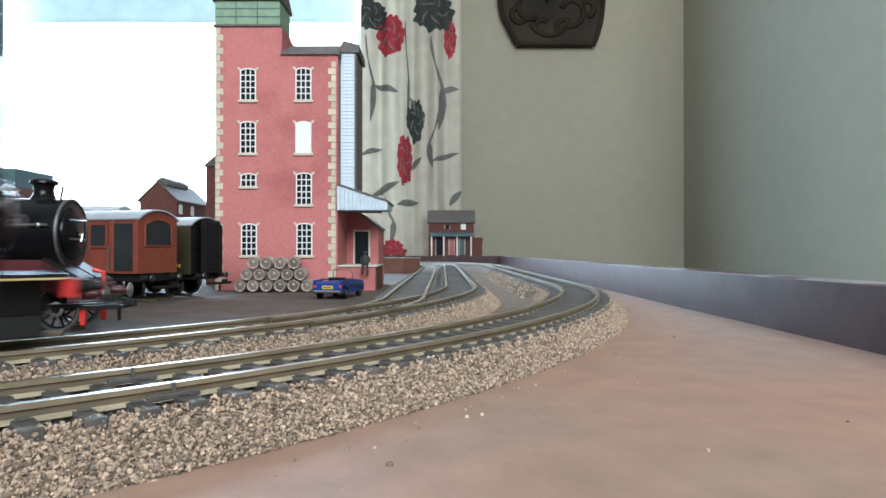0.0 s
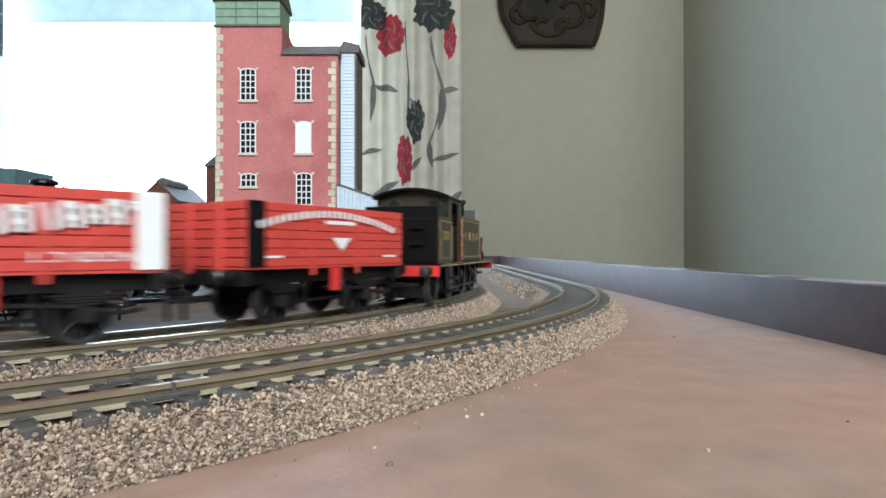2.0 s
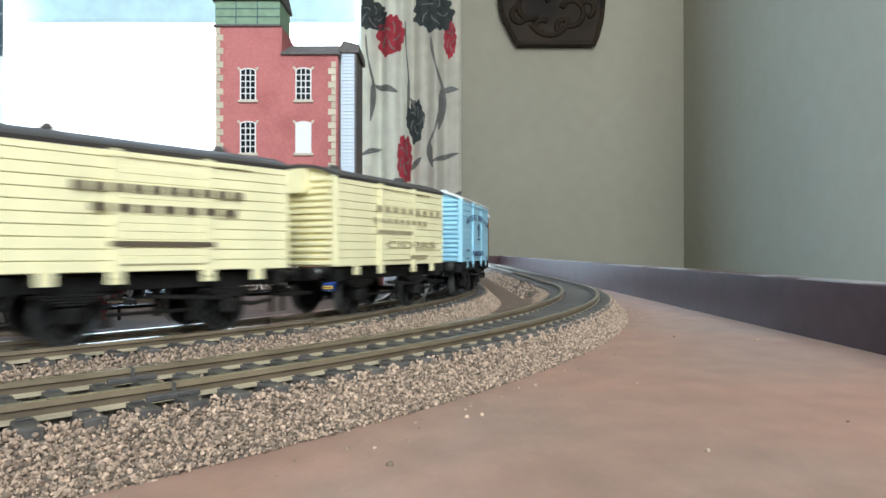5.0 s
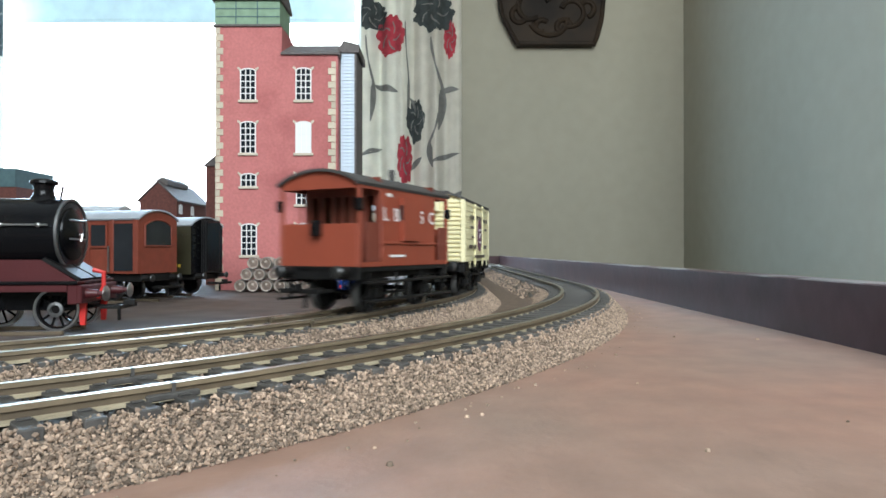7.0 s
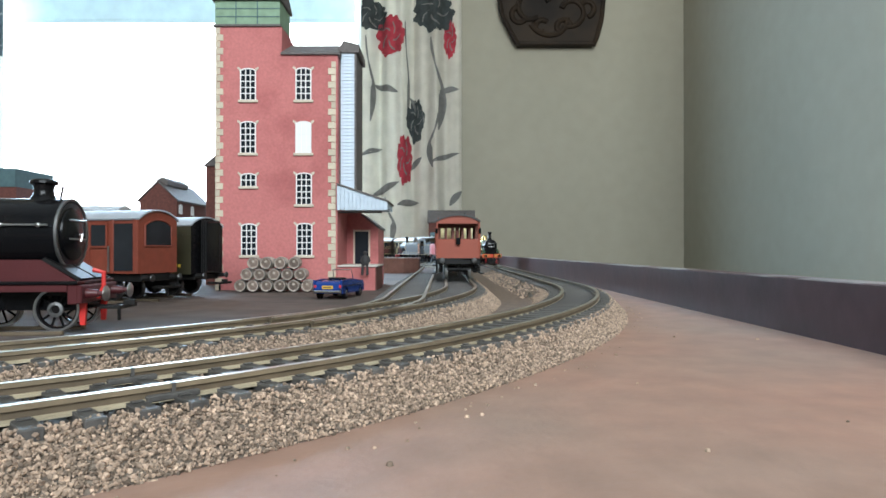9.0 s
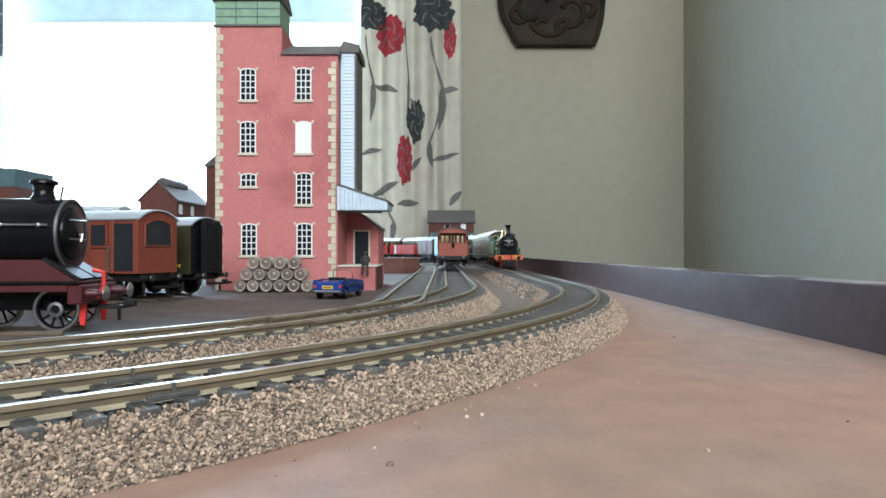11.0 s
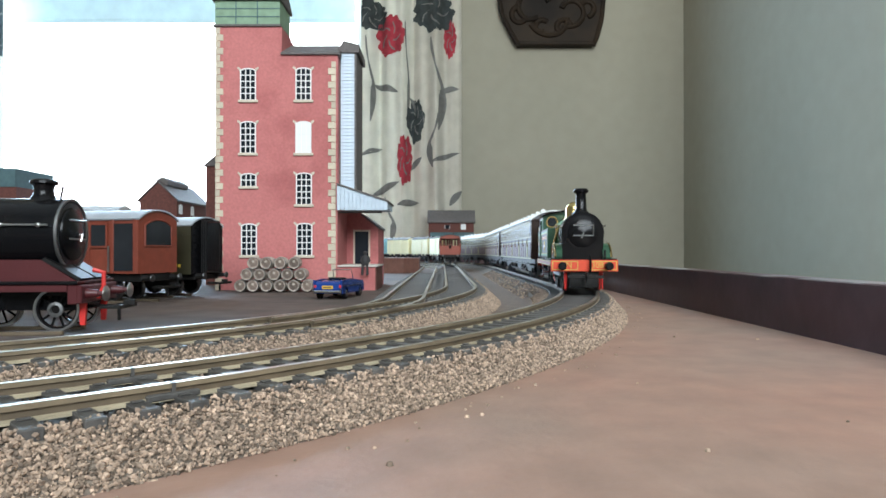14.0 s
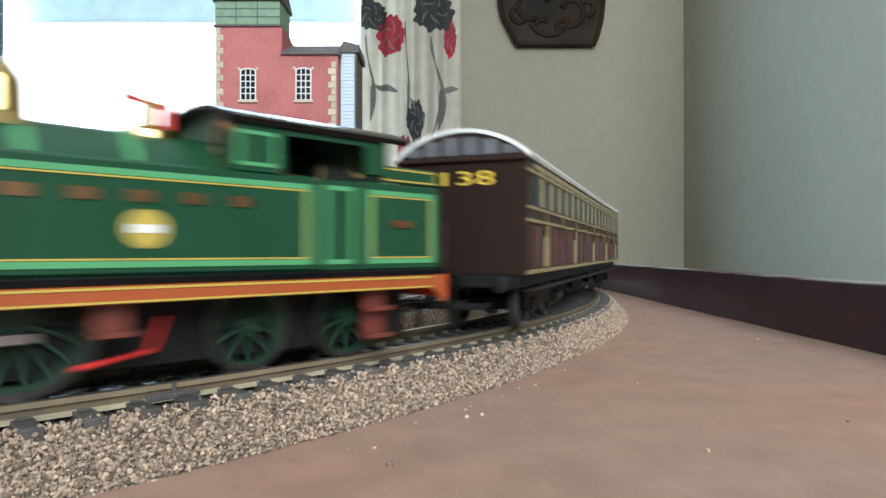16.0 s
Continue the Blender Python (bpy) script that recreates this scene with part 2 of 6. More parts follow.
def room():
    tagged(part("floor", Geo().box(ROOM_X0, 2750, ROOM_Y0, ROOM_Y1, ROOM_Z0 - 40, ROOM_Z0), CARPET), "beige carpet floor of the room", "floor", kind="structure")
    tagged(part("ceiling", Geo().box(ROOM_X0, 2750, ROOM_Y0, ROOM_Y1, ROOM_Z1, ROOM_Z1 + 40), CEIL), "plain white painted ceiling of the room", "ceiling", kind="structure")
    g = Geo()
    g.box(WIN_X1, ROOM_X1 + 100, ROOM_Y1, ROOM_Y1 + 120, ROOM_Z0, ROOM_Z1)
    g.box(ROOM_X0 - 100, WIN_X0, ROOM_Y1, ROOM_Y1 + 120, ROOM_Z0, ROOM_Z1)
    g.box(WIN_X0, WIN_X1, ROOM_Y1, ROOM_Y1 + 120, ROOM_Z0, WIN_Z0)
    g.box(WIN_X0, WIN_X1, ROOM_Y1, ROOM_Y1 + 120, WIN_Z1, ROOM_Z1)
    tagged(part("wall_north", g, WALL_CREAM), "cream painted wall with the window", "wall", kind="structure")
    # side wall stops short; unseen bay added so the fill light gets past it
    bay, y_end = 2750, 900
    tagged(part("wall_east", Geo().box(ROOM_X1, ROOM_X1 + 100, y_end, ROOM_Y1, ROOM_Z0, ROOM_Z1), WALL_CREAM), "cream painted side wall beside the layout", "wall", kind="structure")
    tagged(part("wall_bay_north", Geo().box(ROOM_X1 + 100, bay, y_end, y_end + 100, ROOM_Z0, ROOM_Z1), WALL_CREAM), "cream painted wall of an unseen added bay", "wall", kind="structure")
    tagged(part("wall_bay_east", Geo().box(bay, bay + 100, ROOM_Y0 - 100, y_end + 100, ROOM_Z0, ROOM_Z1), WALL_CREAM), "cream painted wall of an unseen added bay", "wall", kind="structure")
    tagged(part("wall_west", Geo().box(ROOM_X0 - 100, ROOM_X0, ROOM_Y0, ROOM_Y1, ROOM_Z0, ROOM_Z1), WALL_CREAM), "cream painted side wall", "wall", kind="structure")
    g = Geo()
    # unseen opening added to fit the fill lamp
    wx0, wx1, wz0, wz1 = -360, 1160, 490, 1510
    g.box(wx1, bay, ROOM_Y0 - 100, ROOM_Y0, ROOM_Z0, ROOM_Z1)
    g.box(ROOM_X0 - 100, wx0, ROOM_Y0 - 100, ROOM_Y0, ROOM_Z0, ROOM_Z1)
    g.box(wx0, wx1, ROOM_Y0 - 100, ROOM_Y0, ROOM_Z0, wz0)
    g.box(wx0, wx1, ROOM_Y0 - 100, ROOM_Y0, wz1, ROOM_Z1)
    tagged(part("wall_south", g, WALL_CREAM), "cream painted wall behind the camera", "wall", kind="structure")
    win = thing("window_1", "wide white framed window full of bright daylight", "window", kind="structure")
    y0, y1 = ROOM_Y1 + 45, ROOM_Y1 + 85
    part("window_frame", Geo().box(WIN_X0, WIN_X1, y0, y1, WIN_Z0 - 10, WIN_Z0 + 14, 3).box(WIN_X0, WIN_X1, y0, y1, WIN_Z1 - 40, WIN_Z1, 3).box(WIN_X0, WIN_X0 + 40, y0, y1, WIN_Z0 + 14, WIN_Z1 - 40, 3).box(WIN_X1 - 40, WIN_X1, y0, y1, WIN_Z0 + 14, WIN_Z1 - 40, 3), WHITE_FRAME, win)
    bl = thing("blind", "pale blue cloth blind drawn part way down", "blind")
    part("cloth", Geo().box(WIN_X0 + 45, WIN_X1 - 42, ROOM_Y1 + 20, ROOM_Y1 + 21, 645, WIN_Z1 - 5), BLIND, bl)
    part("hem", Geo().box(WIN_X0 + 45, WIN_X1 - 42, ROOM_Y1 + 19, ROOM_Y1 + 22, 636, 645, 1), BLIND, bl)


def sky_backdrop():
    g = Geo().box(-9000, 6000, 7000, 7010, -2500, 6500)
    tagged(part("backdrop", g, glow("bright_overcast_sky", (0.93, 0.97, 1.0), 2.4)), "plain bright overcast sky beyond the window", "sky", kind="structure")


def board():
    tagged(part("baseboard", Geo().box(-2200, 127, -700, 1626, -18, 0, 1), BOARD), "brown painted baseboard of the model railway", "baseboard", kind="structure")
    g = Geo()
    g.prism([(126, -18), (138, -18), (138, 19.7), (126, 19.7)], -700, 1440, "y")
    p = tagged(part("parapet", g, PARAPET), "low dark maroon painted edging board", "edging", kind="structure")
    tagged(part("parapet_back", Geo().box(-2200, 126, 1428, 1440, 0, 19.7, 0.6), PARAPET), "low dark maroon edging behind the tracks", "edging", kind="structure")
    part("trim", Geo().box(126.4, 137.6, -700, 1440, 19.7, 20.1), PARAPET_EDGE, p, "chipped bare top edge")
    # the yard inside the curve
    pts = [(x, y) for x, y, h in path_rows((INNER[0] - 20, *INNER[1:]), 0, 1600, 20)]
    pts = [(-2000, pts[0][1])] + pts + [(-2000, pts[-1][1])]
    tagged(part("yard", Geo().prism(pts, 0.0, 0.8, "z"), YARD), "dark brown painted yard ground inside the curve", "ground", kind="structure")


RAIL_SECTION = [(-0.75, 2.5), (0.75, 2.5), (0.75, 1.7), (0.3, 1.5), (0.3, 0.6), (1.1, 0.35), (1.1, 0), (-1.1, 0), (-1.1, 0.35), (-0.3, 0.6), (-0.3, 1.5), (-0.75, 1.7)]


def track(name, line, s0, s1, label):
    t = thing(name, label, "railway track", kind="structure")
    rows = path_rows(line, s0, s1, 12)
    for off in (-8.5, 8.5):
        g = Geo().sweep([(o + off, z + RAIL_Z - 2.5) for o, z in RAIL_SECTION], rows)
        # Head's shade on the web and a foot highlight are in the colours.
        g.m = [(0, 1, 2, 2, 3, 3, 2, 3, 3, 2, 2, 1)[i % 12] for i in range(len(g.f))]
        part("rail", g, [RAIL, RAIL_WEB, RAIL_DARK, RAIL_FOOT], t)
    return t


def rail_joiner(t, line, s):
    """Dark gap and joiner where two lengths of rail meet."""
    x, y, h = line_at(s, line)
    for off in (-8.5, 8.5):
        part("rail_joiner", Geo().box(-0.28, 0.28, -off - 0.85, -off + 0.85, RAIL_Z - 2.4, RAIL_Z + 0.03).box(-4, 4, -off - 1.25, -off + 1.25, RAIL_Z - 2.4, RAIL_Z - 1.4, 0.2), SLEEPER, t, at=at_mm(x, y, 0, math.degrees(h)))


SLEEPER_GEO = Geo().box(-1.45, 1.45, -15.4, 15.4, -1.8, 0, 0.2)
for side in (-1, 1):
    for gauge_side in (-1, 1):
        y = side * 8.5 + gauge_side * 1.4
        SLEEPER_GEO.box(-0.9, 0.9, y - 0.5, y + 0.5, 0, 0.3, 0.12)


def sleepers(t, line, s0, s1, pitch):
    me = SLEEPER_GEO.mesh("sleeper", SLEEPER)
    n = int((s1 - s0) / pitch)
    for i in range(n):
        x, y, h = line_at(s0 + (i + 0.5) * pitch, line)
        ob = new("sleeper", me)
        ob.parent = t
        ob.matrix_basis = at_mm(x, y, RAIL_Z - 1.98, math.degrees(h) + random.uniform(-0.7, 0.7))


def ballast(name, line, s0, s1, out, inn, label):
    """The glued bed: flat under the sleepers, falling to the board on both sides."""
    top = RAIL_Z - 3.3
    sec = [(-16 - inn, 0.0), (-15, top), (15, top), (15 + out, 0.0)]
    tagged(part(name, Geo().sweep(sec, path_rows(line, s0, s1, 10)), BALLAST_BED), label, "ballast", kind="structure")
    # Thin sheet: the shade between the sleepers is in its dark dirt colour.
    tagged(part("track_gap", Geo().sweep([(-13, top - 0.2), (-13, top + 0.12), (13, top + 0.12), (13, top - 0.2)], path_rows(line, s0, s1, 10)), GAP_SHADE), "dark brown sheet for the shade between the sleepers", "ballast", kind="structure")


def stones(name, line, bands, label):
    """Loose stones on bands of (s0, s1, out0, z0, out1, z1, per square mm, size)."""
    ico = [(0, 0, 1), (0.894, 0, 0.447), (0.276, 0.851, 0.447), (-0.724, 0.526, 0.447), (-0.724, -0.526, 0.447), (0.276, -0.851, 0.447),
           (0.724, 0.526, -0.447), (-0.276, 0.851, -0.447), (-0.894, 0, -0.447), (-0.276, -0.851, -0.447), (0.724, -0.526, -0.447), (0, 0, -1)]
    tri = [(0, 1, 2), (0, 2, 3), (0, 3, 4), (0, 4, 5), (0, 5, 1), (1, 6, 2), (2, 7, 3), (3, 8, 4), (4, 9, 5), (5, 10, 1),
           (6, 7, 2), (7, 8, 3), (8, 9, 4), (9, 10, 5), (10, 6, 1), (11, 7, 6), (11, 8, 7), (11, 9, 8), (11, 10, 9), (11, 6, 10)]
    ico, tri = np.array(ico), np.array(tri)
    rng = np.random.default_rng(7)
    places, sizes = [], []
    for s0, s1, o0, z0, o1, z1, dens, size in bands:
        n = int((s1 - s0) * math.hypot(o1 - o0, z1 - z0) * dens)
        for s, k, d in zip(rng.uniform(s0, s1, n), rng.uniform(0, 1, n), rng.uniform(0.55, 1.35, n)):
            x, y, h = line_at(s, line)
            o = o0 + (o1 - o0) * k + rng.normal(0, 0.25)
            places.append((x + o * math.sin(h), y - o * math.cos(h), z0 + (z1 - z0) * k + rng.uniform(-0.25, 0.35)))
            sizes.append(size * d)
    places, sizes = np.array(places), np.array(sizes)
    n = len(places)
    q = rng.normal(size=(n, 3, 3))
    q, _ = np.linalg.qr(q)
    v = ico[None] * rng.uniform(0.55, 1.2, (n, 12, 1)) * (rng.uniform(0.6, 1.2, (n, 1, 3)))
    v = np.einsum("nij,nkj->nki", q, v) * sizes[:, None, None] + places[:, None, :]
    f = (tri[None] + 12 * np.arange(n)[:, None, None]).reshape(-1, 3)
    me = bpy.data.meshes.new(name)
    me.from_pydata((v.reshape(-1, 3) * S).tolist(), [], f.tolist())
    me.materials.append(STONE)
    tagged(new(name, me), label, "ballast", kind="stuff")


room()
sky_backdrop()
board()
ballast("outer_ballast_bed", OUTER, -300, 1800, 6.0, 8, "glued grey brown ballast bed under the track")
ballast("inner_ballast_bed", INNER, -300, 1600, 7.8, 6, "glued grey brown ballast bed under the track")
outer_track = track("outer_track", OUTER, -300, 1800, "outer railway track with nickel rails on black sleepers")
inner_track = track("inner_track", INNER, -300, 1600, "inner railway track with nickel rails on black sleepers")

# ---- rolling stock: x is forward, z is 0 at the rail top ----
def paint(name, c, rough=0.42, vary=0.07, **k):
    return mat(name, c, rough, vary=vary, scale=k.pop("scale", 90), bump=k.pop("bump", 0.12), bump_scale=900, **k)


BLACK = paint("satin_black_paint", (0.005, 0.005, 0.006), 0.2, second=(0.009, 0.008, 0.008), mix_scale=40, spec=0.22)
FRAME_BLACK = paint("dusty_black_plastic", (0.008, 0.0075, 0.0075), 0.5, second=(0.014, 0.013, 0.012), mix_scale=40, spec=0.25)
STEEL = mat("bright_wheel_steel", (0.5, 0.5, 0.5), 0.28, 1.0, vary=0.1, scale=200)
DULL_STEEL = mat("dull_grey_metal", (0.2, 0.2, 0.2), 0.42, 0.8, vary=0.15, scale=200)
# Tyres darkened for the shade below the engine; buffer heads use it too.
TYRE = mat("dark_worn_tyre_steel", (0.1, 0.1, 0.1), 0.35, 0.9, vary=0.2, scale=200)
H_STEP = paint("dull_red_brown_step_paint", (0.15, 0.035, 0.025), 0.45)
BRASS = mat("polished_brass", (0.62, 0.46, 0.2), 0.2, 1.0, vary=0.06, scale=200)
COPPER = mat("copper_pipe", (0.75, 0.36, 0.2), 0.28, 1.0, vary=0.06, scale=200)
UMBER = paint("dark_umber_paint", (0.044, 0.03, 0.016), 0.32, second=(0.036, 0.026, 0.015), mix_scale=20)
GOLD = paint("gold_lettering_paint", (0.48, 0.33, 0.09), 0.4)
LINE_GOLD = paint("thin_gold_lining", (0.45, 0.31, 0.12), 0.5)
WAGON_RED = paint("bright_red_wagon_paint", (0.56, 0.06, 0.045), 0.42)
WHITE = paint("white_lettering_paint", (0.78, 0.76, 0.74), 0.5)
RED = paint("signal_red_paint", (0.62, 0.035, 0.03), 0.4)
VAN_BROWN = paint("chocolate_brown_van_paint", (0.105, 0.045, 0.032), 0.5)
VAN_BLUE = paint("pale_blue_van_paint", (0.34, 0.63, 0.78), 0.5)
VAN_CREAM = paint("cream_van_paint", (0.83, 0.76, 0.47), 0.5)
YELLOW = paint("yellow_lettering_paint", (0.72, 0.5, 0.06), 0.5)
INK = paint("dark_blue_lettering_paint", (0.03, 0.05, 0.12), 0.5)
DARK_INK = paint("dark_brown_lettering_paint", (0.1, 0.075, 0.05), 0.5)
FAINT_INK = paint("faded_brown_lettering_paint", (0.32, 0.27, 0.16), 0.5)
PURPLE = paint("purple_emblem_paint", (0.12, 0.02, 0.07), 0.5)
ROOF_WHITE = paint("white_roof_paint", (0.74, 0.74, 0.72), 0.55)
ROOF_GREY = paint("pale_grey_roof_paint", (0.36, 0.38, 0.41), 0.55)
ROOF_DARK = paint("dark_grey_roof_paint", (0.06, 0.055, 0.052), 0.6)
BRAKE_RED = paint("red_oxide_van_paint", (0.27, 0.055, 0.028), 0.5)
# Darker tone of BRAKE_RED for cabin ends, posts and step sheets.
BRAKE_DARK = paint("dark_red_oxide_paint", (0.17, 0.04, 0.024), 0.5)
H_GREEN = paint("deep_green_loco_paint", (0.011, 0.06, 0.028), 0.3, coat=0.3)
# Dark green wheels, taken down further for the shade under the engine.
H_WHEEL = paint("dark_green_wheel_paint", (0.009, 0.036, 0.02), 0.4)
H_LIGHT = paint("light_green_lining", (0.085, 0.32, 0.135), 0.4)
H_ORANGE = paint("orange_brown_frame_paint", (0.36, 0.08, 0.025), 0.4)
H_RED = paint("orange_red_beam_paint", (0.62, 0.06, 0.02), 0.4)
H_YELLOW = paint("yellow_lining", (0.5, 0.37, 0.07), 0.45)
COACH_BROWN = paint("dark_brown_coach_paint", (0.032, 0.018, 0.014), 0.36, spec=0.22)
COACH_CREAM = paint("buff_coach_panel_paint", (0.3, 0.245, 0.13), 0.38, spec=0.22)
COACH_MAROON = paint("maroon_brown_panel_paint", (0.09, 0.032, 0.03), 0.36, spec=0.22)
MAROON = paint("maroon_frame_paint", (0.075, 0.014, 0.016), 0.38)
CAGE_GLASS = mat("hazy_grey_window", (0.13, 0.135, 0.15), 0.2, vary=0.3, scale=90)
DARK_GLASS = mat("dark_window_glass", (0.02, 0.022, 0.025), 0.2, spec=0.3, vary=0.2, scale=60)
OLIVE = paint("dark_olive_coach_paint", (0.038, 0.034, 0.018), 0.42)


def spun(geo_list, name, parent, x, z, label=""):
    """A wheelset whose origin is its axle."""
    ob = part(name, geo_list[0], geo_list[1], parent, label, at_mm(x, 0, z), smooth=True)
    return ob


def disc_wheelset(parent, x, r):
    g = Geo()
    for s in (-1, 1):
        y = s * 8.2
        g.lathe([(r * 0.99, y - 1.2), (r, y - 0.9), (r, y + 0.9), (r * 0.99, y + 1.2), (r * 0.82, y + 1.2), (r * 0.8, y - 1.2)], 24, axis="y", cap=False, slot=1)
        g.lathe([(r * 0.81, y - 0.5), (r * 0.81, y + 0.5)], 20, axis="y")
        g.lathe([(1.5, y - 1.4), (1.5, y + 1.4)], 10, axis="y")
        for i in range(8):
            a = i * math.pi / 4
            g.cyl((1.5 * math.cos(a), y + s * 0.6, 1.5 * math.sin(a)), (r * 0.8 * math.cos(a), y + s * 0.6, r * 0.8 * math.sin(a)), 0.4, 5)
    g.cyl((0, -8, 0), (0, 8, 0), 0.9, 8)
    return spun((g, [FRAME_BLACK, DULL_STEEL]), "wheelset", parent, x, r)


def spoked_wheelset(parent, x, r, material, spokes=14, rim=STEEL, weight=True):
    """Axle with two spoked wheels: tyre, hub, spokes and balance weight are its pieces."""
    ws = part("wheelset", Geo().cyl((0, -8, 0), (0, 8, 0), 1.2, 8), material, parent, "", at_mm(x, 0, r), smooth=True)
    spoke = Geo().cyl((r * 0.15, 0, 0), (r * 0.86, 0, 0), 0.5, 5, 0.38).mesh("spoke", material)
    for s in (-1, 1):
        y = s * 8.2
        part("tyre", Geo().lathe([(r * 0.9, y - 1.2), (r, y - 1.2), (r, y + 1.2), (r * 0.9, y + 1.2), (r * 0.9, y - 1.2)], 32, axis="y", cap=False), rim, ws, smooth=True)
        part("wheel_rim", Geo().lathe([(r * 0.82, y - 0.7), (r * 0.91, y - 0.7), (r * 0.91, y + 0.9), (r * 0.82, y + 0.9), (r * 0.82, y - 0.7)], 32, axis="y", cap=False), material, ws, smooth=True)
        part("hub", Geo().lathe([(r * 0.2, y - 1.3), (r * 0.2, y + 1.3)], 14, axis="y"), material, ws)
        for i in range(spokes):
            ob = new("spoke", spoke)
            ob.parent = ws
            ob.matrix_basis = at_mm(0, y, 0) @ pose(0, 0, 0, 0, 360 * i / spokes, 0)
        if weight:
            pts = [(r * 0.88 * math.cos(a), r * 0.88 * math.sin(a)) for a in [math.pi * (0.25 + 0.5 * k / 6) for k in range(7)]]
            part("balance_weight", Geo().prism(pts, y - 0.6, y + 0.7, "y"), material, ws)
    return ws


def buffers(parent, x, way, z=13.6, material=FRAME_BLACK, head=TYRE, reach=6.4, wide=1.0):
    for y in (-11, 11):
        b = part("buffer", Geo().cyl((x, y, z), (x + way * reach * 0.55, y, z), 1.7, 12, 1.3).cyl((x + way * reach * 0.5, y, z), (x + way * (reach - 1), y, z), 0.9, 10), material, parent, smooth=True)
        part("buffer_head", Geo().lathe([(0, 0.9 * way), (1.6 * wide, 0.75 * way), (2.0 * wide, 0.3 * way), (2.0 * wide, 0), (0, -0.1 * way)], 16, (x + way * (reach - 0.9), y, z), "x"), head, b, smooth=True)


def coupling(parent, x, way):
    """Wide loop and hook of the tension lock coupling."""
    g = Geo().box(x - 2 * way, x + way * 9, -1, 1, 7.4, 8.4, 0.2)
    g.box(x + way * 9, x + way * 10, -8, 8, 7.2, 8.6, 0.2)
    for y in (-7.5, 7.5):
        g.box(x + way * 3, x + way * 9.5, y - 0.5, y + 0.5, 7.4, 8.4, 0.1)
    g.box(x + way * 8, x + way * 12, -0.5, 0.5, 8, 10.2, 0.2).box(x + way * 6, x + way * 7, -0.4, 0.4, 2.6, 8, 0.1)
    part("coupling", g, FRAME_BLACK, parent)


def running_gear(t, length, wheelbase, r=6.3, brake_lever=True, step=False):
    for y in (-10.6, 10.6):
        part("solebar", Geo().box(-length / 2 + 2.4, length / 2 - 2.4, y - 0.9, y + 0.9, 11.2, 14.6, 0.2), FRAME_BLACK, t)
    for x in (-length / 2 + 1.2, length / 2 - 1.2):
        part("headstock", Geo().box(x - 1.2, x + 1.2, -15, 15, 11, 14.8, 0.2), FRAME_BLACK, t)
    for k in range(-2, 3):
        part("cross_member", Geo().box(k * length / 5 - 0.8, k * length / 5 + 0.8, -9.7, 9.7, 11.6, 14, 0.1), FRAME_BLACK, t)
    for x in (-wheelbase / 2, wheelbase / 2):
        for s in (-1, 1):
            y = s * 11.2
            g = Geo().prism([(x - 5.2, 13), (x - 2.2, 5), (x + 2.2, 5), (x + 5.2, 13)], y - 0.4, y + 0.4)
            g.box(x - 2, x + 2, y, y + s * 2.6, 4.6, 8.2, 0.5)
            for k, w in enumerate((7.4, 6.0, 4.6, 3.2)):
                g.box(x - w, x + w, y + s * 0.5, y + s * 2.1, 10.4 - k * 0.62, 10.95 - k * 0.62, 0.1)
            part("axle_guard", g, FRAME_BLACK, t)
    wheels = [disc_wheelset(t, x, r) for x in (-wheelbase / 2, wheelbase / 2)]
    for s in (-1, 1):
        g = Geo()
        for x in (-wheelbase / 2 + r + 1.6, wheelbase / 2 - r - 1.6):
            g.box(x - 0.9, x + 0.9, s * 8.9 - 0.8, s * 8.9 + 0.8, 3, 9.5, 0.2)
        g.box(-wheelbase / 2 + r + 2, wheelbase / 2 - r - 2, s * 8.9 - 0.4, s * 8.9 + 0.4, 5.4, 6.2, 0.1)
        part("brake_gear", g, FRAME_BLACK, t)
    if brake_lever:
        part("brake_lever", Geo().tube([(-2, -12.6, 9.6), (16, -13, 8.4), (length / 2 - 9, -13.4, 6.6), (length / 2 - 4, -13.4, 7.2)], 0.55, 6), FRAME_BLACK, t)
        part("brake_lever", Geo().tube([(2, 12.6, 9.6), (-16, 13, 8.4), (-length / 2 + 9, 13.4, 6.6), (-length / 2 + 4, 13.4, 7.2)], 0.55, 6), FRAME_BLACK, t)
    for way in (-1, 1):
        buffers(t, way * length / 2, way)
        coupling(t, way * length / 2, way)
    return wheels


def planks(body, x0, x1, y, z0, z1, n, material, proud=0.3, gap=0.22):
    h = (z1 - z0) / n
    w = (x1 - x0) / 2
    me = Geo().box(-w, w, -proud, proud, -h / 2 + gap / 2, h / 2 - gap / 2, 0.12).mesh("plank", material)
    for i in range(n):
        ob = new("plank", me)
        ob.parent = body
        ob.matrix_basis = at_mm((x0 + x1) / 2, y, z0 + h * (i + 0.5))


def end_planks(body, x, y0, y1, z0, z1, n, material, proud=0.3, gap=0.3):
    h = (z1 - z0) / n
    w = (y1 - y0) / 2
    me = Geo().box(-proud, proud, -w, w, -h / 2 + gap / 2, h / 2 - gap / 2, 0.12).mesh("plank", material)
    for i in range(n):
        ob = new("plank", me)
        ob.parent = body
        ob.matrix_basis = at_mm(x, (y0 + y1) / 2, z0 + h * (i + 0.5))


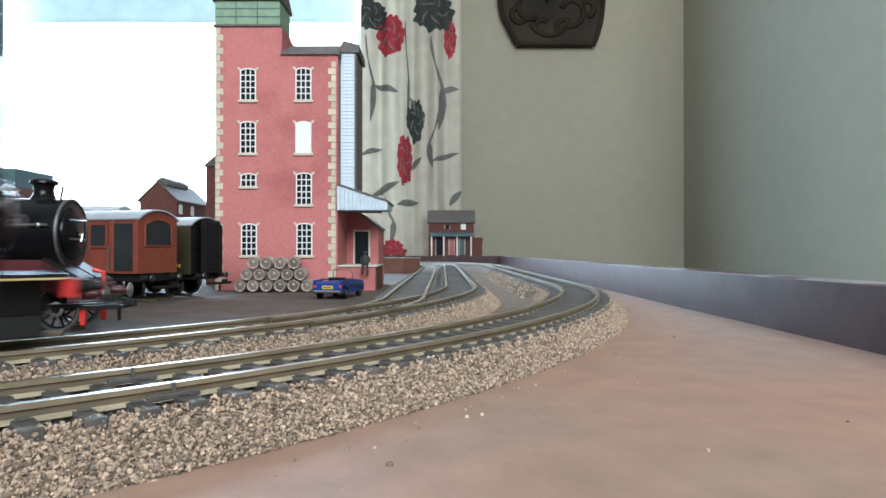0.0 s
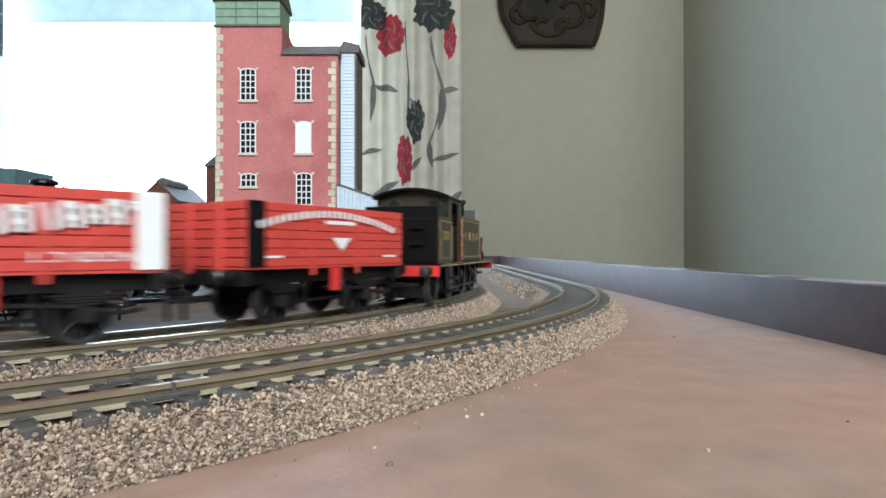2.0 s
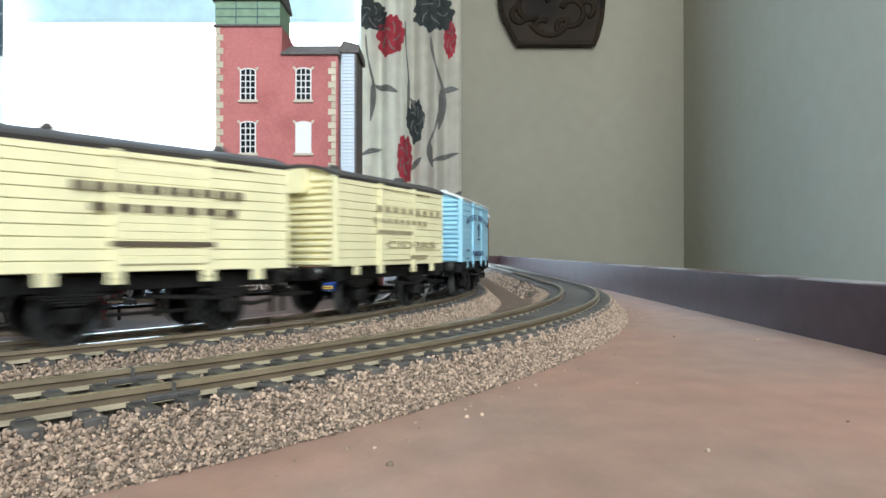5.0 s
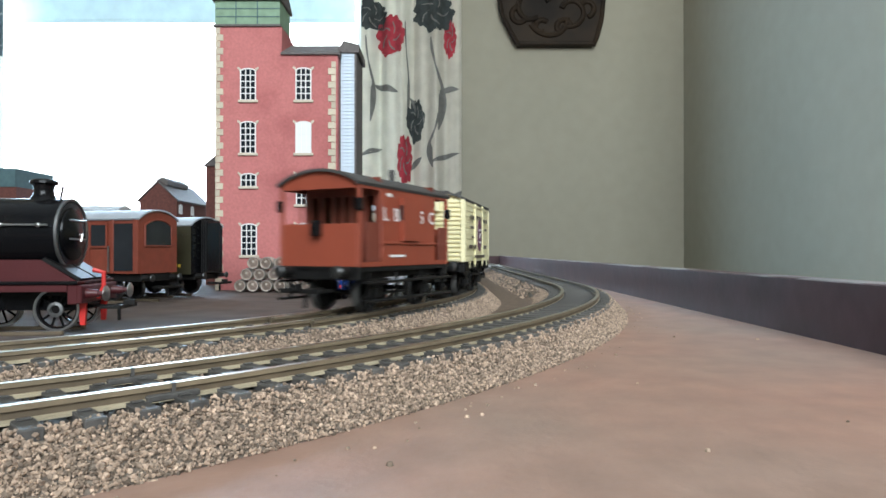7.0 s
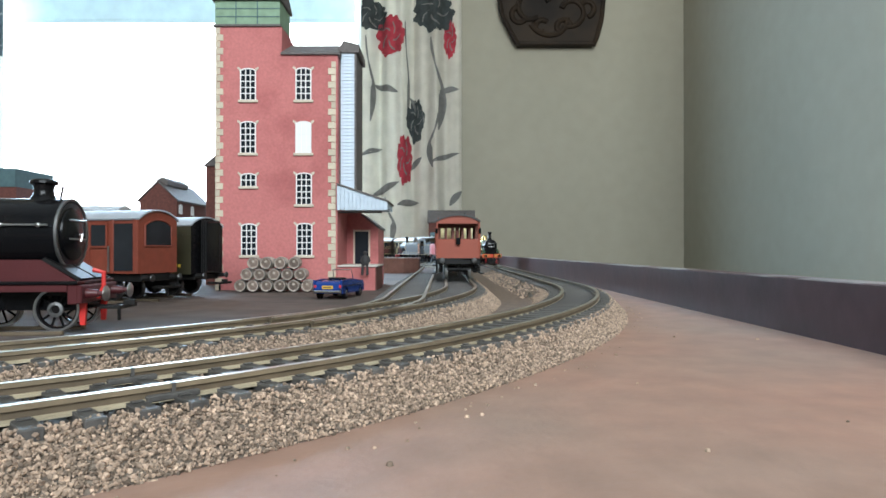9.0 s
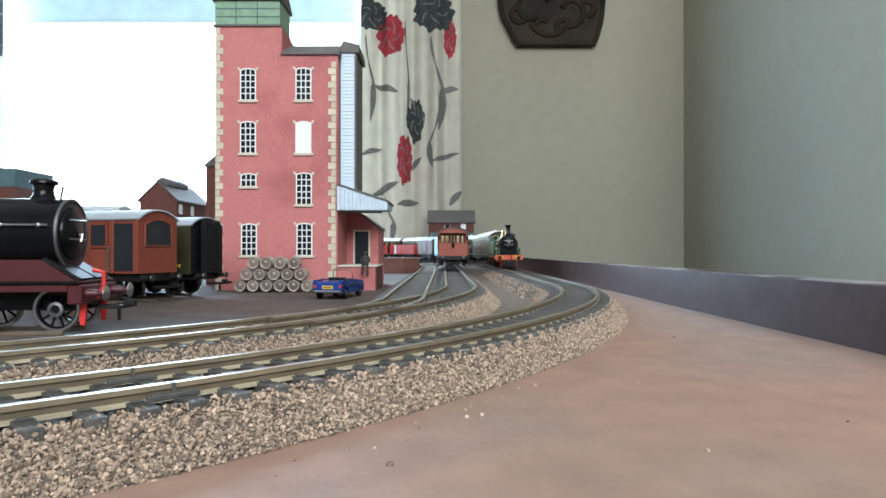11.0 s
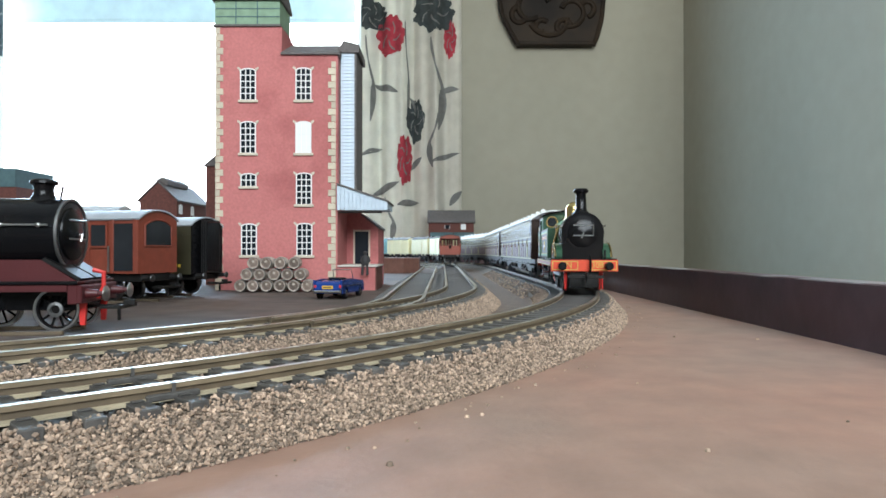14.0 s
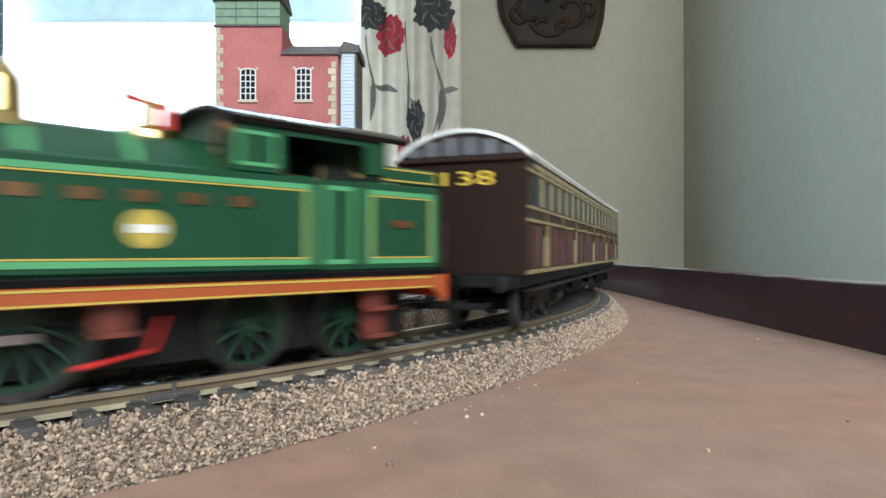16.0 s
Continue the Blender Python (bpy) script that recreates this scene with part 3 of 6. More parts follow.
def bar_text(name, parent, material, rows, y, label="", zmap=None):
    """Writing too small to read, as bars: rows of (x centre, z centre, width, height, tilt)."""
    g = Geo()
    for x, z, w, h, tilt in rows:
        if zmap:
            z, h = zmap[0] + (z - zmap[1]) * zmap[2], h * zmap[2]
        c, s = math.cos(radians(tilt)), math.sin(radians(tilt))
        pts = [(x + c * a - s * b, z + s * a + c * b) for a, b in ((-w / 2, -h / 2), (w / 2, -h / 2), (w / 2, h / 2), (-w / 2, h / 2))]
        g.prism(pts, y, y - 0.12)
    return part(name, g, material, parent, label)


def arch_bars(cx, z, half, rise, n, h, fill=0.7):
    out = []
    for i in range(n):
        k = -1 + 2 * (i + 0.5) / n
        out.append((cx + k * half, z - rise * k * k, 2 * half / n * fill, h, -math.degrees(math.atan(2 * rise * k / half))))
    return out


def arch_words(text, cx, z, half, rise, size, material, parent, y):
    n = len(text)
    for i, ch in enumerate(text):
        if ch == " ":
            continue
        k = -1 + 2 * (i + 0.5) / n
        m = at_mm(cx + k * half, y, z - rise * k * k) @ pose(0, 0, 0, 0, math.degrees(math.atan(2 * rise * k / half)), 0)
        words("lettering", ch, size, material, parent, m)


def open_wagon(name, label, stripe_mat, stripe_front, lettering):
    t = thing(name, label, "wagon", group="goods train")
    L, W, z0, z1 = 66.0, 15.2, 15.8, 32.8
    body = part("body", Geo().box(-L / 2, L / 2, -W, W, z0 - 0.6, z0 + 0.8).box(-L / 2, L / 2, -W + 0.3, -W + 1.2, z0, z1 - 0.2).box(-L / 2, L / 2, W - 1.2, W - 0.3, z0, z1 - 0.2).box(-L / 2 + 0.3, -L / 2 + 1.2, -W + 1.2, W - 1.2, z0, z1 - 0.2).box(L / 2 - 1.2, L / 2 - 0.3, -W + 1.2, W - 1.2, z0, z1 - 0.2), WAGON_RED, t)
    for y in (-W, W):
        planks(body, -L / 2, L / 2, y, z0, z1, 7, WAGON_RED)
    for x in (-L / 2, L / 2):
        end_planks(body, x, -W, W, z0, z1, 7, WAGON_RED)
        s = 1 if x > 0 else -1
        for y in (-6, 6):
            part("end_post", Geo().box(x, x + s * 1.6, y - 1.3, y + 1.3, z0 - 2, z1 - 0.5, 0.3), WAGON_RED, t)
    for y in (-W, W):
        s = 1 if y > 0 else -1
        for x in (-9.5, 9.5):
            g = Geo().box(x - 0.8, x + 0.8, y + s * 0.3, y + s * 0.75, z0 - 2.5, z1 - 1, 0.1)
            part("door_strap", g, WAGON_RED, t)
        for k in (-1, 1):
            pts = [(k * 10.5, z0 + 1), (k * 11.8, z0 + 1), (k * 31, z1 - 2), (k * 29.7, z1 - 2)]
            part("diagonal_strap", Geo().prism(pts, y + s * 0.3, y + s * 0.55), WAGON_RED, t)
        sx = (L / 2 - 3.2) * stripe_front
        part("corner_plate", Geo().box(sx - 3.0, sx + 3.0, y + s * 0.2, y + s * 0.62, z0, z1, 0.1), stripe_mat, t)
    part("brake_post", Geo().box(-1.6, 1.6, -W - 0.9, -W + 0.6, 8.5, 15, 0.2), RED, t)
    wheels = running_gear(t, L, 36)
    lettering(t, -W - 0.32)
    return t, wheels


def red_lettering(t, y):
    bar_text("lettering", t, WHITE, arch_bars(-1, 34.0, 29, 5.2, 26, 2.5, 0.55), y - 0.5, "arched white lettering worn past reading", zmap=(15.8, 15.0, 0.773))
    bar_text("lettering", t, WHITE, [(2, 31, 13, 1.4, 0), (-26, 18.4, 10, 0.8, 0), (26, 18.4, 7, 0.8, 0)], y - 0.1, zmap=(15.8, 15.0, 0.773))
    part("emblem", Geo().prism([(-1.4, 23.8), (6.4, 23.8), (2.5, 20.0)], y - 0.15, y - 0.3), WHITE, t)


def davies_lettering(t, y):
    marks = [(-18.6, 23.6, 2.6, 4.6)] + [(-14.2, 24.0, 2.6, 4.8)] + [(-8.6 + 4.6 * i, 24.6 + 0.55 * i, 3.4, 5.4) for i in range(6)] + [(18.6, 27.6, 2.8, 4.2), (22.8, 28.2, 3.4, 5.4), (26.2, 29.6, 1.6, 2.2)]
    shade, face = [], []
    for x, z, w, h in marks:
        # two uprights and two bars to each mark, so that it reads as a letter's weight and not as a block
        for ox, oz, ww, hh in ((-w * 0.34, 0, w * 0.36, h), (w * 0.34, -h * 0.1, w * 0.36, h * 0.8), (0, h * 0.36, w * 0.7, h * 0.24), (0, -h * 0.12, w * 0.6, h * 0.22)):
            face.append((x + ox, z + oz, ww, hh, 7))
            shade.append((x + ox + 0.6, z + oz - 0.6, ww, hh, 7))
    bar_text("lettering", t, BLACK, shade, y + 0.0)
    bar_text("lettering", t, WHITE, face, y - 0.14, "slanting white name lettering shaded black")
    words("lettering", "LONDON", 3.0, WHITE, t, at_mm(17, y - 0.12, 18.6), width=19)
    bar_text("lettering", t, WHITE, [(-17, 34.6, 11, 2.4, 0), (-17, 19.2, 7, 2.2, 0), (-18, 16.2, 12, 0.9, 0)], y - 0.1, zmap=(15.8, 15.0, 0.773))


def arch_profile(half, eave, rise, n=16, power=1.7):
    return [(half * math.cos(math.pi * k / n), eave + rise * math.sin(math.pi * k / n) ** power) for k in range(n + 1)]


def roof(t, L, half, eave, rise, material, over=1.2, thick=0.9, name="roof"):
    up = arch_profile(half, eave, rise)
    dn = [(y * 0.97, z - thick) for y, z in up][::-1]
    return part(name, Geo().prism(up + dn, -L / 2 - over, L / 2 + over, "x"), material, t, smooth=True)


def covered_van(name, label, paint_mat, roof_mat, boards, lettering, ribs=False, hood=True, feet=True, z1=39.4, rise=5.6):
    t = thing(name, label, "goods van", group="goods train")
    L, W, z0 = 65.0, 15.2, 15.4
    outline = [(-W + 0.4, z0), (W - 0.4, z0)] + [(y * (W - 0.4) / W, z) for y, z in arch_profile(W, z1, rise - 0.6)]
    body = part("body", Geo().prism(outline, -L / 2 + 0.3, L / 2 - 0.3, "x"), paint_mat, t)
    for y in (-W, W):
        planks(body, -L / 2, L / 2, y + (0.1 if y < 0 else -0.1), z0, z1, boards, paint_mat, 0.28, 0.16)
    for x in (-L / 2, L / 2):
        s = 1 if x > 0 else -1
        end_planks(body, x, -W + 1, W - 1, z0, z1, boards + 3, paint_mat, 0.55 if ribs else 0.3, 0.9 if ribs else 0.25)
        for y in (-W + 0.9, W - 0.9) if ribs else (-W + 0.9, -5, 5, W - 0.9):
            part("end_post", Geo().box(x, x + s * 1.3, y - 1, y + 1, z0, z1 - (0 if abs(y) > 9 else 1), 0.2), paint_mat, t)
        if hood:
            part("vent_hood", Geo().prism([(x, z1 + 2.6), (x + s * 2.6, z1 + 2.2), (x + s * 3.2, z1 - 5), (x, z1 - 4)], -4.6, 4.6), paint_mat, t)
    roof(t, L, W + 0.7, z1, rise, roof_mat)
    for x in (-20, 20):
        part("roof_vent", Geo().lathe([(2.2, 0), (2.2, 0.8), (1.5, 1.6), (0, 1.9)], 12, (x, -4, z1 + rise - 0.6)), roof_mat, t, smooth=True)
    for y in (-W, W):
        s = 1 if y > 0 else -1
        door = part("door", Geo().box(-10, 10, y + s * 0.1, y + s * 0.5, z0 + 1.4, z1 - 1.5, 0.15), paint_mat, t)
        me = Geo().box(-9.8, 9.8, -0.2, 0.2, -0.83, 0.83, 0.1).mesh("plank", paint_mat)
        for i in range(12):
            ob = new("plank", me)
            ob.parent = door
            ob.matrix_basis = at_mm(0, y + s * 0.5, z0 + 2.5 + i * 1.78)
        for x in (-10.6, 10.6):
            part("door_post", Geo().box(x - 0.9, x + 0.9, y + s * 0.1, y + s * 0.95, z0 - 1.5, z1 - 0.5, 0.15), paint_mat, t)
        part("door_rail", Geo().box(-13, 22, y + s * 0.4, y + s * 1.0, z1 - 2.2, z1 - 1.2, 0.1), paint_mat, t)
        if feet:
            for x in (-24, -10.6, 10.6, 24):
                part("bracket", Geo().box(x - 1.7, x + 1.7, y - 0.5, y + s * 0.6, z0 - 2.6, z0 + 0.2, 0.3), paint_mat, t)
    wheels = running_gear(t, L, 36)
    lettering(t, -W - 0.95)
    return t, wheels


def brown_lettering(t, y):
    bar_text("lettering", t, YELLOW, arch_bars(0, 40.0, 28, 3.2, 30, 1.7, 0.5), y, "arched yellow lettering too small to read", zmap=(15.0, 14.4, 0.853))
    bar_text("lettering", t, YELLOW, [(-8 + 2.4 * i, 35.6, 1.5, 0.9, 0) for i in range(7)] + [(-6 + 2.4 * i, 32.4, 1.5, 1.0, 0) for i in range(6)] + [(-25 + 2.2 * i, 27, 1.5, 0.8, 0) for i in range(5)] + [(-25 + 2.2 * i, 24.6, 1.5, 0.8, 0) for i in range(5)] + [(15 + 2.2 * i, 27, 1.5, 0.8, 0) for i in range(4)] + [(15 + 2.2 * i, 24.6, 1.5, 0.8, 0) for i in range(3)] + [(27, 20, 4, 0.7, 0)], y, zmap=(15.0, 14.4, 0.853))


def blue_lettering(t, y):
    arch_words("HASTINGS FRESH FISH", 0.5, 35.4, 28.5, 3.0, 3.8, INK, t, y)
    words("lettering", "TO BILLINGSGATE", 3.4, INK, t, at_mm(0.5, y, 18.8), width=29)
    part("emblem", Geo().lathe([(0, -0.1), (2.6, -0.1), (2.6, 0.1), (0, 0.1)], 14, (1.5, y, 31), "y", scale=(0.9, 0.6)).prism([(0.8, 29.8), (2.2, 29.8), (2.6, 26.8), (0.4, 26.8)], y - 0.1, y + 0.1).box(-1.6, 4.6, y - 0.1, y + 0.1, 25.2, 26.0), INK, t, "dark blue anchor emblem")
    bar_text("lettering", t, INK, [(-25, 20.6, 6, 1.0, 0), (26, 16.6, 7, 0.7, 0), (-26, 16.6, 5, 0.7, 0)], y, zmap=(15.0, 14.4, 0.853))


def cider_lettering(t, y):
    words("lettering", "CIDERS", 3.4, FAINT_INK, t, at_mm(9, y, 22), width=33)
    bar_text("lettering", t, FAINT_INK, [(12 + 5 * i - 24, 36.2, 2.6, 2.2, 0) for i in range(9)] + [(4.0 * i - 14, 31.8, 2.2, 1.7, 0) for i in range(9)] + [(-2, 27.6, 22, 1.2, 0), (14, 18, 12, 1.2, 0)], y, zmap=(15.0, 14.4, 0.853))


def plain_lettering(t, y):
    bar_text("lettering", t, DARK_INK, [(-18 + 4 * i, 36, 2.8, 2.2, 0) for i in range(10)] + [(-14 + 5 * i, 31, 3.6, 2, 0) for i in range(7)] + [(0, 22, 24, 1.4, 0)], y, zmap=(15.0, 14.4, 0.853))


def emblem_lettering(t, y):
    bar_text("lettering", t, DARK_INK, [(-24, 37.6, 3, 2.2, 0), (-18, 37.6, 6, 2.2, 0), (-7, 38.4, 3, 2, 0), (-2, 38.4, 3, 2, 0), (3, 38.4, 3, 2, 0), (13, 37.6, 5, 2.2, 0), (20, 37.6, 4, 2.2, 0),
                                        (-21, 32.6, 8, 1.4, 0), (17, 32.6, 8, 1.4, 0), (-19, 27.6, 6, 1.3, 0), (-24, 22.6, 9, 2, 0), (-13, 22.6, 6, 2, 0), (16, 22.6, 9, 2, 0), (0, 17.4, 30, 1.6, 0)], y, zmap=(15.0, 14.4, 0.853))
    e = part("emblem", Geo().lathe([(0, -0.15), (8.2, -0.15), (8.2, 0.15), (0, 0.15)], 28, (0, y, 27.6), "y", scale=(0.62, 0.92)), PURPLE, t, "dark purple oval emblem")
    bar_text("lettering", e, WHITE, [(0, 30, 6, 1.0, 0), (-1, 27.4, 4, 1.6, 18), (0, 24.2, 6, 0.9, 0)], y - 0.2)


def brake_van():
    t = thing("brake_van", "red oxide goods brake van with open verandas", "brake van", group="goods train")
    L, W, z0, z1 = 62.0, 14.8, 15.0, 41.0
    part("floor_frame", Geo().box(-L / 2, L / 2, -W, W, z0 - 1.6, z0 + 0.4, 0.2), FRAME_BLACK, t)
    for x in (-17.5, 20):
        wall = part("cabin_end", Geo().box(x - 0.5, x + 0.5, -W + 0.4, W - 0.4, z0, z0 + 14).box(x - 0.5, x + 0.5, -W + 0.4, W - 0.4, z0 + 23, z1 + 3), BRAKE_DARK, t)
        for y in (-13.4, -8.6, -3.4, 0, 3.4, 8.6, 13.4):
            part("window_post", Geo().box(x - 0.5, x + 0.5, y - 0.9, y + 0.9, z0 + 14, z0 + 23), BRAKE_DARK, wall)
    for y in (-W, W):
        s = 1 if y > 0 else -1
        part("side_sheet", Geo().box(-18.5, 20.5, y - 0.3, y + 0.3, z0, z1 + 0.5, 0.15), BRAKE_RED, t)
        part("side_rail", Geo().box(-18.5, 21, y + s * 0.3, y + s * 0.9, z0 + 7.2, z0 + 8, 0.15), BRAKE_RED, t)
        look_out = part("ducket", Geo().prism([(-1.5, 0), (-1.5, 14.5), (10.5, 14.5), (10.5, 0)], 0, 1.8, "y") if s > 0 else Geo().prism([(-1.5, 0), (-1.5, 14.5), (10.5, 14.5), (10.5, 0)], -1.8, 0, "y"), BRAKE_RED, t, at=at_mm(-4.2, y, z0 + 8.5))
        part("ducket_window", Geo().box(-1.9, -1.45, s * 0.5, s * 1.5, 7, 12), DARK_GLASS, look_out)
        for x0, x1 in ((-L / 2, -18.5), (20.5, L / 2)):
            end = x0 if x0 < 0 else x1
            part("veranda_side", Geo().box(x0, x1, y - 0.3, y + 0.3, z0, z0 + 1.6, 0.1).box(end - 1.2 if end > 0 else end, end if end > 0 else end + 1.2, y - 0.6, y + 0.6, z0, z1, 0.2), BRAKE_RED, t)
            part("veranda_rail", Geo().box(x0 + 1.2, x1, y - 0.35, y + 0.35, z1 - 1.6, z1 + 0.2, 0.1), BRAKE_RED, t)
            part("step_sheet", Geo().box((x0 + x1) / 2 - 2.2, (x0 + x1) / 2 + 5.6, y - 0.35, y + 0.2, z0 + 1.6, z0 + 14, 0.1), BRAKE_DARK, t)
        part("handrail", Geo().tube([(-19.6, y + s * 1.2, z0 + 3), (-19.6, y + s * 1.2, z0 + 20)], 0.35, 6), BRAKE_RED, t)
        part("footboard", Geo().box(-29, 29, y + s * 0.4, y + s * 3.2, 9.8, 10.6, 0.2), FRAME_BLACK, t)
        part("footboard", Geo().box(-29, 29, y + s * 0.4, y + s * 3.2, 4.0, 4.8, 0.2), FRAME_BLACK, t)
        g = Geo()
        for x in (-26, -9, 9, 26):
            g.box(x - 0.4, x + 0.4, y - 0.2, y + s * 1.0, 4.2, 13)
        part("footboard_hanger", g, FRAME_BLACK, t)
    for x in (-L / 2, L / 2):
        s = 1 if x > 0 else -1
        part("end_sheet", Geo().box(x - s * 0.9, x, -W + 0.6, W - 0.6, z0, z0 + 13.5, 0.2), BRAKE_RED, t)
        part("end_top", Geo().prism([(-W + 0.6, z1 - 1.6)] + [(W - 0.6, z1 - 1.6)] + [(y * 0.95, z) for y, z in arch_profile(W, z1, 4.2)], x - s * 0.9, x, "x"), BRAKE_RED, t)
        part("lamp", Geo().box(x, x + s * 2.6, -1.5, 1.5, z0 + 9.5, z0 + 14.5, 0.4).cyl((x + s * 2.6, 0, z0 + 12.6), (x + s * 3.0, 0, z0 + 12.6), 1.0, 10), BLACK, t)
        for y in (-W - 1.2, W + 1.2):
            part("side_lamp", Geo().box(x - s * 1.4, x + s * 1.2, y * 0.95 - 0.9, y * 0.95 + 0.9, z1 - 8.6, z1 - 4.8, 0.4), BLACK, t)
    roof(t, L, W + 1.0, z1 + 0.2, 4.6, ROOF_DARK, 1.4)
    part("stove_pipe", Geo().cyl((4, -6, z1 + 3), (4, -6, z1 + 8), 1.1, 10), ROOF_DARK, t)
    y = -W - 0.5
    for ch, x in (("L", -15.6), ("B", -8.4), ("S", 9.4), ("C", 17.2)):
        words("lettering", ch, 6.2, WHITE, t, at_mm(x, y, z0 + 16.8))
    bar_text("lettering", t, WHITE, [(-13.4, z1 - 2.6, 2.6, 1.1, 0), (-8, z0 + 3.4, 10, 0.8, 0)], y)
    wheels = running_gear(t, L, 34, brake_lever=False)
    return t, wheels


def lining(t, name, x0, x1, z0, z1, y, w, material, parent=None, r=0.0):
    g = Geo()
    d = 0.12 if y > 0 else -0.12
    g.box(x0, x1, y, y + d, z0, z0 + w).box(x0, x1, y, y + d, z1 - w, z1).box(x0, x0 + w, y, y + d, z0 + w, z1 - w).box(x1 - w, x1, y, y + d, z0 + w, z1 - w)
    return part(name, g, material, parent or t)


def chimney(t, x, z0, z1, r, material, capped=None):
    h = z1 - z0
    part("chimney", Geo().lathe([(r * 1.9, -0.6), (r * 1.45, 0.6), (r * 1.05, 2.0), (r * 0.92, h * 0.75), (r, h - 2.4), (r * 1.35, h - 1.8), (r * 1.4, h - 0.9), (r * 1.15, h), (r * 0.7, h), (r * 0.66, h - 3), (0, h - 3)], 22, (x, 0, z0)), material, t, smooth=True)


def dome(t, x, z0, h, r, material):
    prof = [(r * 1.4, -1.2), (r * 1.12, 0), (r, 1.2), (r * 0.98, h * 0.55)] + [(r * 0.98 * math.cos(a), h * 0.55 + h * 0.45 * math.sin(a)) for a in [math.pi / 2 * k / 7 for k in range(1, 8)]]
    part("dome", Geo().lathe(prof, 22, (x, 0, z0)), material, t, smooth=True)


def boiler(t, x0, x1, r, zc, material, bands=(), band_mat=None, name="boiler"):
    part(name, Geo().cyl((x0, 0, zc), (x1, 0, zc), r, 36), material, t, smooth=True)
    for b in bands:
        part("boiler_band", Geo().lathe([(r - 0.2, -0.7), (r + 0.18, -0.7), (r + 0.18, 0.7), (r - 0.2, 0.7)], 36, (b, 0, zc), "x", cap=False), band_mat, t, smooth=True)


def smokebox_door(t, x, r, zc, material, way=1):
    d = part("smokebox_door", Geo().lathe([(r * 0.98, 0), (r * 0.98, 0.6 * way), (r * 0.82, 0.7 * way), (r * 0.8, 1.3 * way), (r * 0.55, 2.3 * way), (0, 2.9 * way)], 30, (x, 0, zc), "x"), material, t, smooth=True)
    part("handrail", Geo().tube([(x + way * 2.6, -r * 0.55, zc + r * 0.42), (x + way * 2.6, r * 0.55, zc + r * 0.42)], 0.3, 6).tube([(x + way * 2.6, -r * 0.55, zc - r * 0.15), (x + way * 2.6, r * 0.55, zc - r * 0.15)], 0.3, 6).tube([(x + way * 2.6, r * 0.55, zc + r * 0.42), (x + way * 2.6, r * 0.55, zc - r * 0.15)], 0.3, 6).tube([(x + way * 3, 0, zc), (x + way * 4, 0, zc), (x + way * 4, -1, zc - 2.6)], 0.35, 6), STEEL, d)
    return d


def spectacle_sheet(t, x, half, z0, z1, rise, material, wins, rim):
    g = Geo().prism([(-half, z0), (half, z0)] + arch_profile(half, z1, rise), x - 0.5, x + 0.5, "x")
    p = part("cab_front", g, material, t)
    for y, z, r in wins:
        w = part("spectacle_rim", Geo().lathe([(r, -0.9), (r + 0.9, -0.9), (r + 0.9, 0.9), (r, 0.9), (r, -0.9)], 20, (x, y, z), "x", cap=False), rim, p, smooth=True)
        part("spectacle_glass", Geo().lathe([(0, -0.7), (r, -0.7), (r, 0.7), (0, 0.7)], 20, (x, y, z), "x"), DARK_GLASS, w)
    return p


